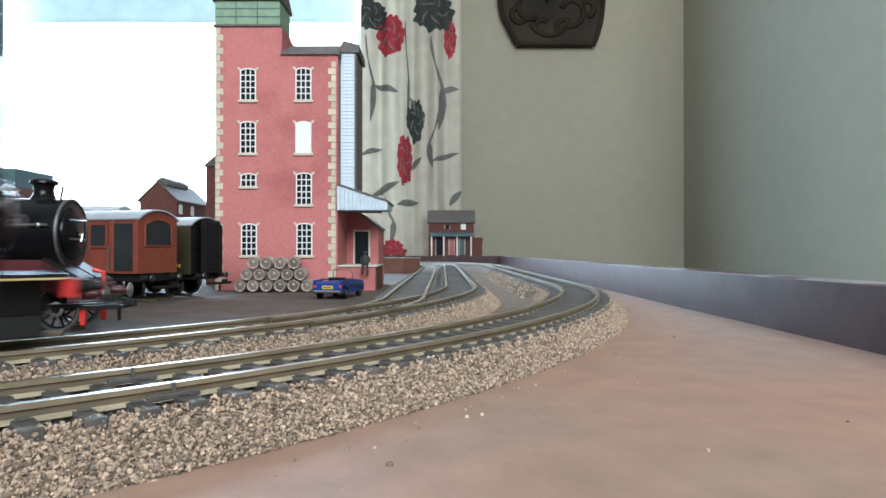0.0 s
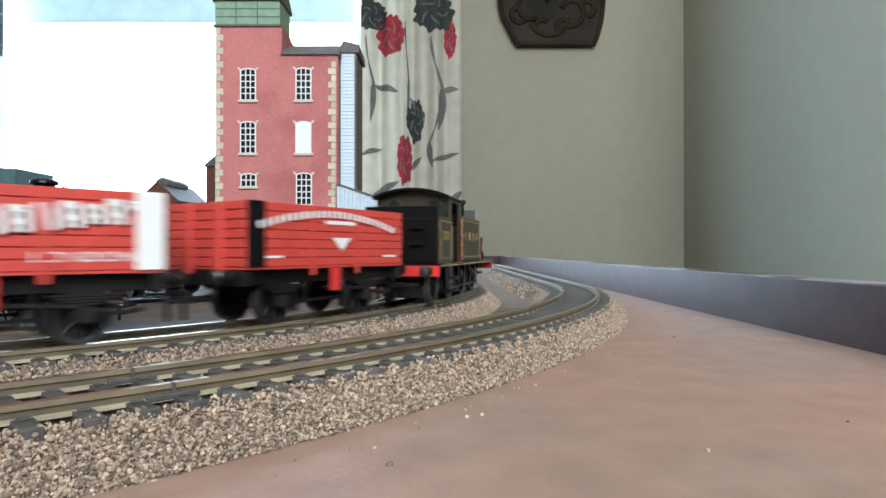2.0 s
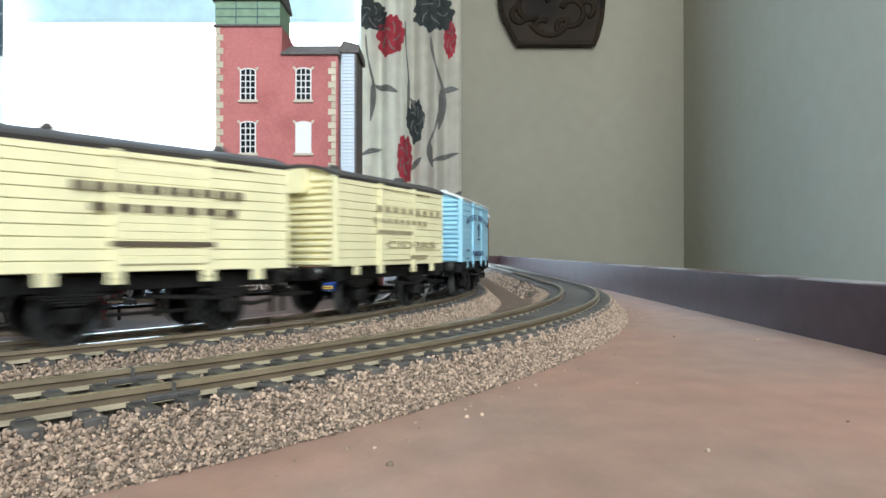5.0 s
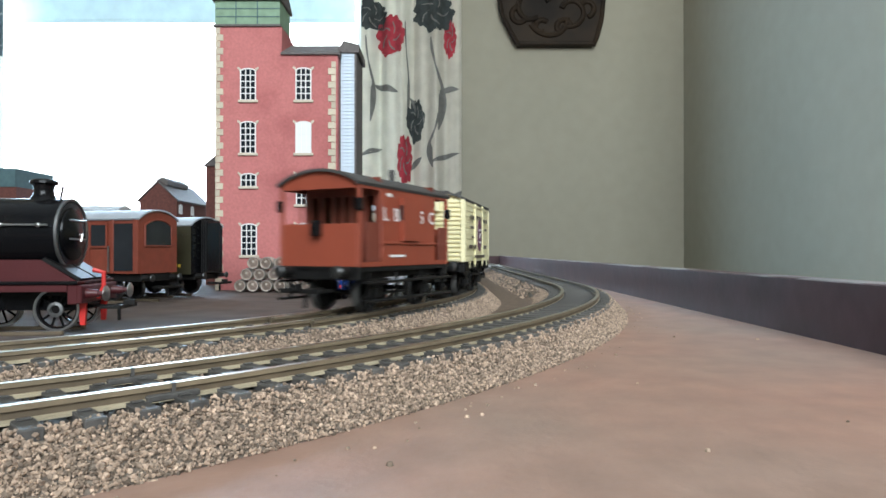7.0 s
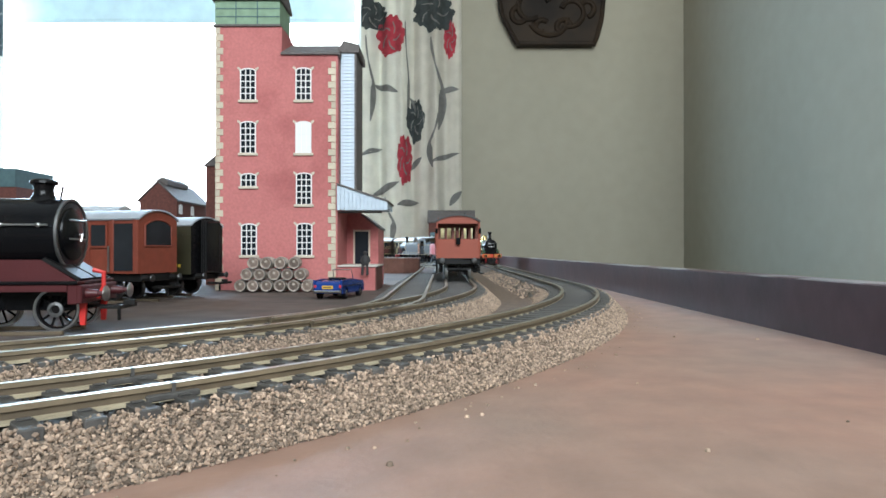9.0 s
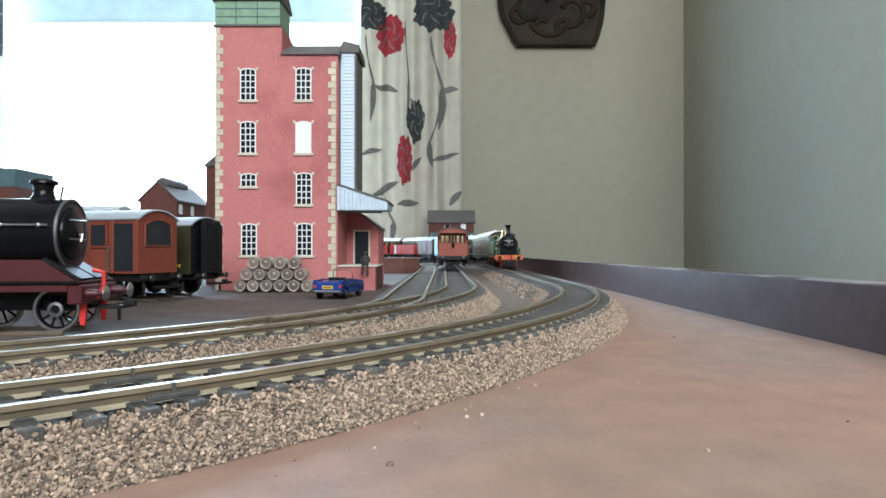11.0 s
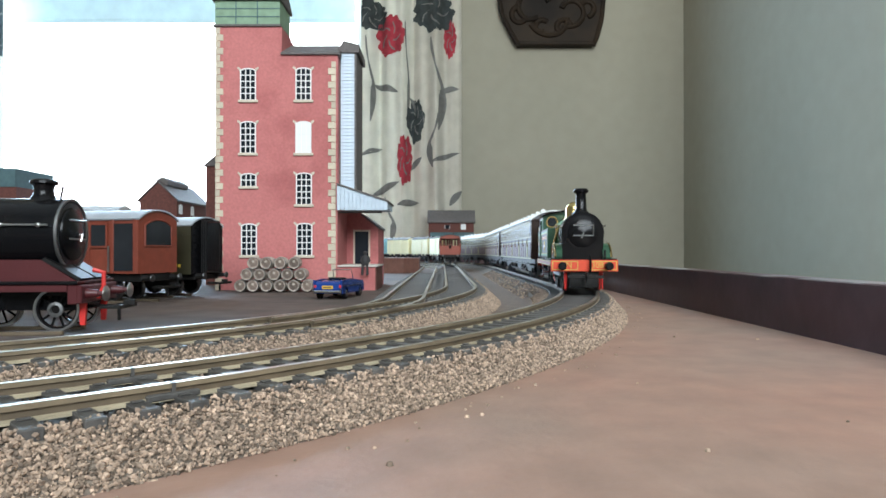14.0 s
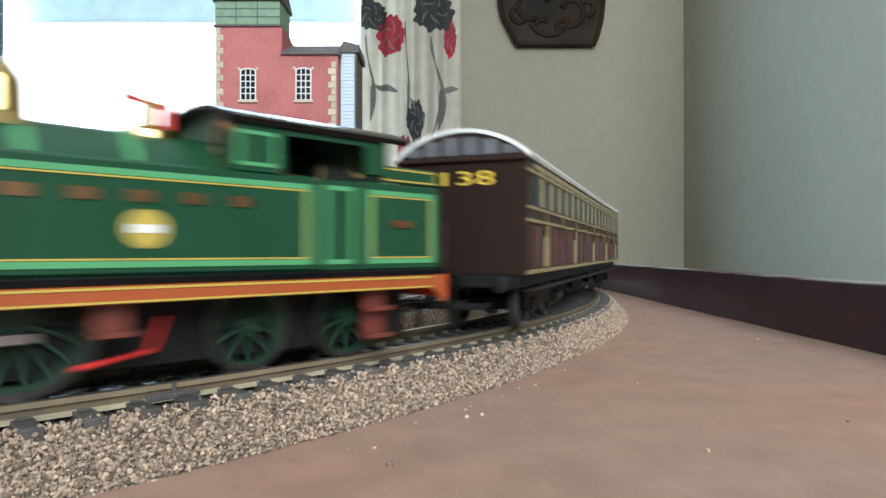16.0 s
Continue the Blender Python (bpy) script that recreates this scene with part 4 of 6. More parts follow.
def umber_tank_engine():
    """Six coupled tank engine with a trailing wheel; x runs from -64 at the back to 64 at the front."""
    t = thing("tank_locomotive", "dark umber tank steam locomotive with gold lining", "locomotive", group="goods train")
    X = lambda d: 64 - d
    part("footplate", Geo().box(X(7), X(134), -15.4, 15.4, 14.2, 15.4, 0.2), BLACK, t)
    for y in (-15.45, 15.45):
        part("valance_line", Geo().box(X(7.5), X(133.5), y - 0.06, y + 0.06, 14.3, 14.7), LINE_GOLD, t)
    # Reaches down between the wheels: its black stands in for the shade there.
    part("frame", Geo().box(X(10), X(128), -7.0, 7.0, 2.2, 14.2, 0.3), FRAME_BLACK, t)
    for y in (-7, 7):
        part("frame_plate", Geo().box(X(10), X(128), y - 0.4, y + 0.4, 7, 14.2), BLACK, t)
    part("front_beam", Geo().box(X(6), X(7.8), -15, 15, 10.6, 14.6, 0.2), RED, t)
    part("rear_beam", Geo().box(X(133.4), X(135), -15, 15, 10.6, 14.6, 0.2), RED, t)
    buffers(t, X(6), 1, 12.7)
    buffers(t, X(135), -1, 12.7)
    coupling(t, X(7), 1)
    coupling(t, X(134), -1)
    zc = 27.4
    boiler(t, X(28), X(92), 9.6, zc, UMBER, (X(34), X(43)), LINE_GOLD)
    boiler(t, X(18), X(33), 10.0, zc, BLACK, name="smokebox")
    part("smokebox_saddle", Geo().box(X(18), X(33), -7, 7, 15, 24, 0.4), BLACK, t)
    smokebox_door(t, X(18), 9.0, zc, BLACK)
    chimney(t, X(24.5), zc + 9.4, 47.4, 2.7, BLACK)
    dome(t, X(57.5), zc + 9.0, 9.6, 4.1, UMBER)
    part("safety_valve", Geo().lathe([(2.6, 0), (2.2, 1.4), (1.0, 2), (1.0, 5), (0, 5.4)], 14, (X(72), 0, zc + 9)), BRASS, t, smooth=True)
    for y in (-1, 1):
        part("side_tank", Geo().box(X(44), X(91), y * 8.0, y * 14.6, 15.4, 35.4, 0.6), UMBER, t)
        lining(t, "gold_lining", X(89), X(46), 17.4, 33.8, y * 14.62, 0.4, LINE_GOLD)
        part("splasher", Geo().prism([(X(38) + 11.4 * math.cos(a), 10 + 11.4 * math.sin(a)) for a in [math.pi * (0.16 + 0.68 * k / 12) for k in range(13)]] + [(X(48), 15.4), (X(28), 15.4)][::1], y * 8, y * 12.4), UMBER, t)
        part("gold_lining", Geo().tube([(X(38) + 10.6 * math.cos(a), y * 12.45, 10 + 10.6 * math.sin(a)) for a in [math.pi * (0.18 + 0.64 * k / 12) for k in range(13)]], 0.22, 5), LINE_GOLD, t)
        part("handrail", Geo().tube([(X(16), y * 10.9, zc + 4.5), (X(43), y * 10.9, zc + 4.5)], 0.3, 6), STEEL, t)
        # cab and bunker
        g = Geo().box(X(92.5), X(99), y * 14.2, y * 14.8, 15.4, 41.4).box(X(112), X(117), y * 14.2, y * 14.8, 15.4, 41.4).box(X(99), X(112), y * 14.2, y * 14.8, 39.4, 41.4)
        part("cab_side", g, UMBER, t)
        part("cab_door", Geo().box(X(99), X(112), y * 13.2, y * 13.8, 15.4, 30.4, 0.1), BLACK, t)
        part("bunker_side", Geo().box(X(116), X(133.6), y * 14.1, y * 14.7, 15.4, 33.0, 0.2), UMBER, t)
        lining(t, "gold_lining", X(132.4), X(112.4), 17.2, 31.4, y * 14.85, 0.35, LINE_GOLD)
        part("step", Geo().box(X(101), X(109), y * 12.6, y * 15.2, 3.6, 4.4, 0.1).box(X(101.4), X(108.6), y * 12.4, y * 12.9, 4, 14.4).box(X(101), X(109), y * 12.6, y * 15.2, 8.8, 9.6, 0.1), BLACK, t)
        part("air_pump", Geo().tube([(X(95), y * 15.4, 16), (X(95), y * 15.4, 34)], 0.5, 8).box(X(96.5), X(93.5), y * 14.8, y * 16.2, 30, 31, 0.3).box(X(96.5), X(93.5), y * 14.8, y * 16.2, 26, 27, 0.3).box(X(96.5), X(93.5), y * 14.8, y * 16.2, 22, 23, 0.3).box(X(97), X(93), y * 14.8, y * 16.2, 17.5, 19, 0.3), COPPER, t, smooth=True)
    # Black here puts the rear end's shade in colour; bunker sides are umber.
    part("bunker", Geo().box(X(133.8), X(113), -14.1, 14.1, 15.4, 32.4, 0.4), BLACK, t)
    part("coal_plate", Geo().box(X(133.4), X(132.8), -14, 14, 32.4, 36.6, 0.2), BLACK, t)
    for y in (-1, 1):
        part("coal_plate", Geo().box(X(132.8), X(117), y * 13.4, y * 14.0, 32.4, 36.6, 0.2), BLACK, t)
    part("coal_load", Geo().prism([(X(132.6), 32.4), (X(131), 35.4), (X(125), 37.4), (X(119), 36.4), (X(117), 32.4)], -13.3, 13.3), FRAME_BLACK, t)
    spectacle_sheet(t, X(92.5), 14.4, 15.4, 41, 3.0, UMBER, ((-9, 37.6, 2.2), (9, 37.6, 2.2)), BRASS)
    p = spectacle_sheet(t, X(115.5), 14.4, 32.4, 41, 3.0, UMBER, ((-8, 37.8, 2.4), (8, 37.8, 2.4)), UMBER)
    part("cab_roof", Geo().prism(arch_profile(15.8, 41.2, 3.6) + [(y * 0.97, z - 0.8) for y, z in arch_profile(15.8, 41.2, 3.6)][::-1], X(121), X(91), "x"), BLACK, t, smooth=True)
    part("bunker_steps", Geo().box(X(135.4), X(133.8), -9, -4, 22, 23, 0.1).box(X(135.4), X(133.8), 4, 9, 22, 23, 0.1).box(X(135.4), X(133.8), -9, -4, 28, 29, 0.1).box(X(135.4), X(133.8), 4, 9, 28, 29, 0.1), BLACK, t)
    for i, ch in enumerate("LBSC"):
        words("lettering", ch, 5.2, GOLD, t, at_mm(X(81.5) + i * 9.2, -14.75, 26.4))
    words("lettering", "579", 5.0, GOLD, t, at_mm(X(122), -14.95, 25.6), width=9.6)
    wheels = [(spoked_wheelset(t, X(d), 9.8, BLACK, 14, DULL_STEEL), 9.8) for d in (37, 65, 93)] + [(spoked_wheelset(t, X(120), 7.4, BLACK, 10, DULL_STEEL), 7.4)]
    for y in (-10.4, 10.4):
        part("brake_gear", Geo().box(X(30), X(100), y - 0.4, y + 0.4, 4.0, 4.9, 0.1), BLACK, t)
        for d in (51, 79, 104):
            part("brake_hanger", Geo().box(X(d) - 1.2, X(d) + 1.2, y - 0.6, y + 0.6, 4, 13, 0.2), BLACK, t)
    part("lamp_iron", Geo().box(X(8.4), X(7.6), -10.4, -9.6, 15.4, 19.6).box(X(8.4), X(7.6), 9.6, 10.4, 15.4, 19.6), BLACK, t)
    return t, wheels


def green_tank_engine():
    """Four coupled tank engine with a trailing bogie; 64 at the front, -64 at the back."""
    t = thing("tank_locomotive", "polished green tank steam locomotive with brass fittings", "locomotive", group="passenger train")
    X = lambda d: 64 - d
    part("footplate", Geo().box(X(7), X(124), -15.6, 15.6, 15.2, 16.4, 0.2), BLACK, t)
    for y in (-1, 1):
        v = part("valance", Geo().box(X(12), X(120), y * 14.9, y * 15.4, 12.6, 15.2, 0.1).prism([(X(12), 15.2), (X(12), 12.6), (X(10), 12.0), (X(8.5), 10.4), (X(7.5), 10.4), (X(7.5), 15.2)], y * 14.9, y * 15.4).prism([(X(120), 15.2), (X(120), 12.6), (X(122), 11.4), (X(123), 9.8), (X(124), 9.8), (X(124), 15.2)], y * 14.9, y * 15.4), H_ORANGE, t)
        part("lining", Geo().box(X(12), X(120), y * 15.42, y * 15.54, 14.6, 14.95).box(X(12), X(120), y * 15.42, y * 15.54, 12.75, 13.05), H_YELLOW, v)
    # Deep black block stands in for the shade between the wheels.
    part("frame", Geo().box(X(8), X(120), -7.0, 7.0, 2.2, 15.2, 0.3), FRAME_BLACK, t)
    beam = part("front_beam", Geo().box(X(6.1), X(7.9), -16, 16, 10.2, 15.8, 0.2), H_RED, t)
    g = Geo()
    for y0, y1 in ((-15.4, -3), (3, 15.4)):
        g.box(X(6.0), X(6.1), y0, y1, 10.8, 11.2).box(X(6.0), X(6.1), y0, y1, 14.8, 15.2).box(X(6.0), X(6.1), y0, y0 + 0.4, 11.2, 14.8).box(X(6.0), X(6.1), y1 - 0.4, y1, 11.2, 14.8)
    part("lining", g, H_YELLOW, beam)
    words("lettering", "308", 4.0, H_YELLOW, beam, at_mm(X(5.98), 6.2, 13.2, 90))
    words("lettering", "N", 4.0, H_YELLOW, beam, at_mm(X(5.98), -7.4, 13.2, 90))
    part("rear_beam", Geo().box(X(123.6), X(125), -15, 15, 10.6, 15.2, 0.2), H_RED, t)
    buffers(t, X(6.1), 1, 12.9, BLACK, BLACK)
    buffers(t, X(125), -1, 12.9, BLACK, BLACK)
    coupling(t, X(7), 1)
    coupling(t, X(124), -1)
    part("vacuum_pipe", Geo().tube([(X(5.5), 2.6, 10), (X(4), 2.6, 13), (X(4), 2.6, 17), (X(5.3), 2.6, 18)], 0.6, 8), BLACK, t)
    zc = 29.0
    boiler(t, X(26), X(82), 9.8, zc, H_GREEN, (X(29), X(40), X(52), X(66)), H_LIGHT)
    boiler(t, X(12.5), X(28), 10.4, zc, BLACK, (), name="smokebox")
    part("smokebox_wrapper", Geo().prism([(-9.8, 16.4), (9.8, 16.4), (10.2, 29), (-10.2, 29)], X(28), X(12.7), "x"), BLACK, t)
    smokebox_door(t, X(12.5), 8.8, zc, BLACK)
    chimney(t, X(19), zc + 9.8, 51.4, 2.7, BLACK)
    dome(t, X(50), zc + 9.2, 9.0, 4.5, BRASS)
    part("safety_valve", Geo().lathe([(4.4, -0.6), (4.2, 1.6), (3.2, 2.4), (1.6, 2.6), (1.5, 6.5), (0, 7)], 18, (X(71), 0, zc + 8.6)), BRASS, t, smooth=True)
    part("whistle", Geo().cyl((X(74), 0, zc + 10), (X(74), 0, zc + 15), 0.9, 10).tube([(X(74), 0, zc + 14.6), (X(66), 2, zc + 15.4)], 0.5, 6), RED, t)
    part("clack_pipe", Geo().tube([(X(36), 9.6, zc + 3), (X(36), 11, zc - 1), (X(38), 12.2, zc - 6), (X(40), 12.4, zc - 12)], 0.7, 8).lathe([(0, -1.6), (1.3, -1.4), (1.3, 1.4), (0, 1.6)], 10, (X(36), 10, zc + 3.4)), BRASS, t, smooth=True)
    part("clack_pipe", Geo().tube([(X(36), -9.6, zc + 3), (X(36), -11, zc - 1), (X(38), -12.2, zc - 6), (X(40), -12.4, zc - 12)], 0.7, 8).lathe([(0, -1.6), (1.3, -1.4), (1.3, 1.4), (0, 1.6)], 10, (X(36), -10, zc + 3.4)), BRASS, t, smooth=True)
    for y in (-1, 1):
        tank = part("side_tank", Geo().box(X(42), X(94), y * 8.6, y * 14.9, 16.4, 32.6, 0.5), H_GREEN, t)
        lining(t, "light_lining", X(92.6), X(43.6), 17.6, 31.2, y * 14.92, 0.9, H_LIGHT, tank)
        lining(t, "yellow_lining", X(91.6), X(44.6), 18.6, 30.2, y * 14.93, 0.25, H_YELLOW, tank)
        part("crest", Geo().lathe([(0, -0.1), (2.8, -0.1), (2.8, 0.1), (0, 0.1)], 24, (X(65.5), y * 15.0, 23.0), "y"), H_YELLOW, tank, "round yellow crest")
        part("crest_band", Geo().box(X(67.5), X(63.5), y * 15.1, y * 15.25, 22.4, 23.6), WHITE, tank)
        bar_text("lettering", tank, COPPER, [(X(50 + 7.4 * i), 27.6, 3.0, 1.7, 0) for i in range(5)], y * 14.95 + (0.24 if y > 0 else -0.12), "small gold lettering")
        spl = part("splasher", Geo().prism([(X(21) + 12 * math.cos(a), 12 + 12 * math.sin(a)) for a in [math.pi * (0.14 + 0.72 * k / 14) for k in range(15)]] + [(X(31.5), 16.4), (X(10.5), 16.4)], y * 9.6, y * 13.6), H_GREEN, t)
        part("splasher_beading", Geo().tube([(X(21) + 12 * math.cos(a), y * 13.5, 12 + 12 * math.sin(a)) for a in [math.pi * (0.14 + 0.72 * k / 14) for k in range(15)]], 0.55, 6), BRASS, spl, smooth=True)
        part("number_plate", Geo().lathe([(0, -0.15), (3.0, -0.15), (3.0, 0.15), (0, 0.15)], 20, (X(21), y * 13.7, 20.2), "y", scale=(1, 0.5)), BRASS, spl, "oval brass plate")
        g = Geo().box(X(78), X(87), y * 14.3, y * 14.9, 32.6, 40.8).box(X(104), X(109), y * 14.3, y * 14.9, 34, 40.8).box(X(87), X(104), y * 14.3, y * 14.9, 39.0, 40.8)
        part("cab_side", g, H_GREEN, t)
        lining(t, "light_lining", X(86), X(79), 33.4, 39, y * 14.92, 0.6, H_LIGHT)
        dr = part("cab_door", Geo().box(X(94.6), X(102.4), y * 13.8, y * 14.5, 16.4, 32.4, 0.2), H_GREEN, t)
        lining(t, "light_lining", X(101.8), X(95.4), 17.6, 31.4, y * 14.52, 0.8, H_LIGHT, dr)
        bk = part("bunker_side", Geo().box(X(103), X(122.5), y * 14.2, y * 14.9, 16.4, 32.6, 0.3), H_GREEN, t)
        lining(t, "light_lining", X(121.2), X(104.4), 17.6, 31.2, y * 14.92, 0.9, H_LIGHT, bk)
        lining(t, "yellow_lining", X(120.2), X(105.4), 18.6, 30.2, y * 14.93, 0.25, H_YELLOW, bk)
        bar_text("lettering", bk, COPPER, [(X(112.6), 25, 5, 1.4, 0)], y * 14.95 + (0.24 if y > 0 else -0.12))
        rail = part("bunker_rail", Geo().box(X(108), X(122.5), y * 14.0, y * 14.6, 32.8, 36.0, 0.2), H_GREEN, t)
        lining(t, "yellow_lining", X(122), X(108.6), 33.2, 35.6, y * 14.62, 0.3, H_YELLOW, rail)
        part("handrail", Geo().tube([(X(14), y * 11.2, zc + 3.6), (X(58), y * 11.2, zc + 3.6)], 0.3, 6), BLACK, t)
        part("step", Geo().box(X(104.6), X(110), y * 12.8, y * 15.6, 3.8, 4.6, 0.1).box(X(104.8), X(109.8), y * 12.6, y * 13.1, 4, 14.4).box(X(104.6), X(110), y * 12.8, y * 15.6, 8.8, 9.6, 0.1), H_STEP, t)
        part("step", Geo().box(X(59), X(64), y * 12.8, y * 15.4, 8, 8.8, 0.1).box(X(59.2), X(63.8), y * 12.6, y * 13.1, 8, 14.4), H_STEP, t)
        part("guard_iron", Geo().tube([(X(10), y * 9, 10), (X(10), y * 9, 4), (X(9), y * 9, 1.6)], 0.4, 6), RED, t)
        part("brake_rod", Geo().tube([(X(58), y * 9.4, 3.4), (X(68), y * 9.4, 5.0), (X(70), y * 9.4, 10)], 0.42, 6), RED, t)
        part("sand_pipe", Geo().tube([(X(10), y * 8, 12), (X(12), y * 8.2, 4), (X(12.6), y * 8.2, 1)], 0.35, 6), RED, t)
        part("coupling_rod", Geo().box(X(18), X(53), y * 10.2, y * 10.9, 7.6, 9.2, 0.2), STEEL, t)
    part("bunker", Geo().box(X(123.6), X(105), -14.2, 14.2, 16.4, 32, 0.4), H_GREEN, t)
    spectacle_sheet(t, X(80), 14.6, 32, 40.6, 3.2, H_GREEN, ((-9.4, 37.4, 2.7), (9.4, 37.4, 2.7)), BRASS)
    spectacle_sheet(t, X(108.6), 14.6, 32, 40.6, 3.2, H_GREEN, ((-8, 37.4, 2.5), (8, 37.4, 2.5)), BRASS)
    part("cab_roof", Geo().prism(arch_profile(16.0, 40.8, 3.6) + [(y * 0.97, z - 0.8) for y, z in arch_profile(16.0, 40.8, 3.6)][::-1], X(114), X(77), "x"), BLACK, t, smooth=True)
    part("reversing_lever", Geo().box(X(96), X(86), 4, 5, 33, 34), RED, t)
    wheels = [(spoked_wheelset(t, X(d), 10.4, H_WHEEL, 18, TYRE), 10.4) for d in (22, 51)] + [(spoked_wheelset(t, X(d), 7.2, H_WHEEL, 10, TYRE), 7.2) for d in (84, 104)]
    part("lamp_iron", Geo().box(X(8.3), X(7.5), -10.4, -9.6, 16.4, 20.6).box(X(8.3), X(7.5), 9.6, 10.4, 16.4, 20.6), BLACK, t)
    return t, wheels


def coach(first):
    t = thing("passenger_coach", "brown and buff bogie passenger coach with white roof", "coach", group="passenger train")
    L, W, z0, z1 = 236.0, 16.0, 14.6, 42.0
    part("body", Geo().box(-L / 2, L / 2, -W + 0.5, W - 0.5, z0, z1), COACH_BROWN, t)
    for x in (-L / 2, L / 2):
        s = 1 if x > 0 else -1
        e = part("end_panel", Geo().prism([(-W, z0), (W, z0)] + arch_profile(W, z1, 5.2), x - s * 0.6, x, "x"), COACH_BROWN, t)
        part("end_cornice", Geo().box(x, x + s * 1.0, -W, W, z1 - 1.4, z1 - 0.4, 0.2), COACH_BROWN, e)
        for k in range(6):
            y = -12 + k * 4.8
            h = 4.2 * (1 - (y / 17) ** 2)
            part("birdcage_window", Geo().box(x, x + s * 0.2, y - 1.9, y + 1.9, z1 + 0.2, z1 + 0.2 + max(1.4, h)), CAGE_GLASS, e)
        if s > 0 and first:
            words("lettering", "138", 4.6, YELLOW, e, at_mm(x + 0.2, 1.0, z1 - 5.4, 90), width=12.5)
        part("gangway_pipe", Geo().tube([(x + s * 0.8, -4, z0), (x + s * 0.8, -4, z0 + 12)], 0.8, 8), COACH_BROWN, e)
        buffers(t, x, s, 12.6, FRAME_BLACK, FRAME_BLACK)
        coupling(t, x, s)
    roof(t, L, W + 0.8, z1, 6.4, ROOF_WHITE, 0.6)
    for k in range(9):
        part("roof_vent", Geo().lathe([(1.9, 0), (1.9, 1.0), (1.2, 2.0), (0, 2.2)], 10, (-104 + k * 26, -5.5, z1 + 5.6)), ROOF_WHITE, t, smooth=True)
    n = 18
    w = (L - 10) / n
    for y in (-1, 1):
        yy = y * (W - 0.5)
        d = 0.35 * y
        part("waist_rail", Geo().box(-L / 2, L / 2, yy, yy + 1.7 * d, z0 + 12.0, z0 + 12.8, 0.1).box(-L / 2, L / 2, yy, yy + 1.7 * d, z0 + 15.0, z0 + 15.7, 0.1).box(-L / 2, L / 2, yy, yy + 1.7 * d, z0, z0 + 1.0, 0.1).box(-L / 2, L / 2, yy, yy + 1.7 * d, z1 - 4, z1 - 3.2, 0.1), COACH_CREAM, t)
        low = Geo().box(-w * 0.42, w * 0.42, 0, d, 0, 10.2, 0.15).mesh("lower_panel", COACH_MAROON)
        lowc = Geo().box(-w * 0.24, w * 0.24, 0, d * 1.2, 0, 10.6, 0.15).mesh("lower_panel", COACH_CREAM)
        up = Geo().box(-w * 0.13, w * 0.13, 0, d, 0, 11.0, 0.15).mesh("upper_panel", COACH_CREAM)
        glass = Geo().box(-w * 0.33, w * 0.33, 0, d * 0.7, 0, 9.0, 0.1).mesh("window", DARK_GLASS)
        trim = Geo().box(-w * 0.3, w * 0.3, 0, d * 1.3, 0, 1.4, 0.15).mesh("ventilator", COACH_CREAM)
        for k in range(n):
            x = -L / 2 + 5 + w * (k + 0.5)
            for me, zz, xx in ((low if k % 4 else lowc, z0 + 1.3, x), (up, z0 + 16, x - w * 0.5), (glass, z0 + 16.4, x), (trim, z1 - 2.6, x)):
                ob = new(me.name.split(".")[0], me)
                ob.parent = t
                ob.matrix_basis = at_mm(xx, yy, zz)
            if k % 2 == 0:
                part("grab_handle", Geo().tube([(x + w * 0.4, yy + d * 2, z0 + 9), (x + w * 0.4, yy + d * 3, z0 + 12), (x + w * 0.4, yy + d * 2, z0 + 15)], 0.3, 5), BRASS, t)
        part("footboard", Geo().box(-L / 2 + 4, L / 2 - 4, y * 13.8, y * 16.6, 10.4, 11.2, 0.2), FRAME_BLACK, t)
        part("truss", Geo().tube([(-62, y * 12, 12), (-36, y * 12, 6), (36, y * 12, 6), (62, y * 12, 12)], 0.6, 6), FRAME_BLACK, t)
    part("underframe", Geo().box(-L / 2, L / 2, -13.5, 13.5, 11.4, 14.6, 0.3).box(-22, 6, -9, 9, 5.6, 11.4, 0.5), FRAME_BLACK, t)
    wheels = []
    for bx in (-78, 78):
        part("bogie_frame", Geo().box(bx - 22, bx + 22, -11.4, -10.4, 5.4, 10.4, 0.4).box(bx - 22, bx + 22, 10.4, 11.4, 5.4, 10.4, 0.4).box(bx - 3, bx + 3, -11, 11, 7, 11.4, 0.4).box(bx - 18, bx - 14, -12.6, 12.6, 4.6, 8, 0.5).box(bx + 14, bx + 18, -12.6, 12.6, 4.6, 8, 0.5), FRAME_BLACK, t)
        for x in (-16, 16):
            wheels.append((disc_wheelset(t, bx + x, 6.8), 6.8))
    return t, wheels


# ---- trains: vehicle, line, place of its front at a time, speed ----
def goods_at(t):
    """How far the goods train has come; it gathers speed, then slows once it is past the yard."""
    k = min(t, 8.0)
    late = max(0.0, t - 8.0)
    return 121.0 * k + 0.55 * k * k + 129.8 * late - 3.95 * late * late


def passenger_at(t):
    return -152.0 * t - 1.5 * min(0.0, t - 15.0) ** 2


def ride(v, line, centre, when, speed, base):
    """Rows of a vehicle's way along a line. Speed is negative for the train that comes towards the camera."""
    way = 1 if speed > 0 else -1
    run = goods_at if way > 0 else passenger_at
    rows = []
    for i in range(81):
        tt = i * 0.2
        s = centre + run(tt) - run(when)
        a, b = line_at(s - base / 2, line), line_at(s + base / 2, line)
        h = math.degrees(math.atan2(b[1] - a[1], b[0] - a[0]))
        rows.append((tt, at_mm((a[0] + b[0]) / 2, (a[1] + b[1]) / 2, RAIL_Z, h + (180 if way < 0 else 0))))
    walk(v, rows)


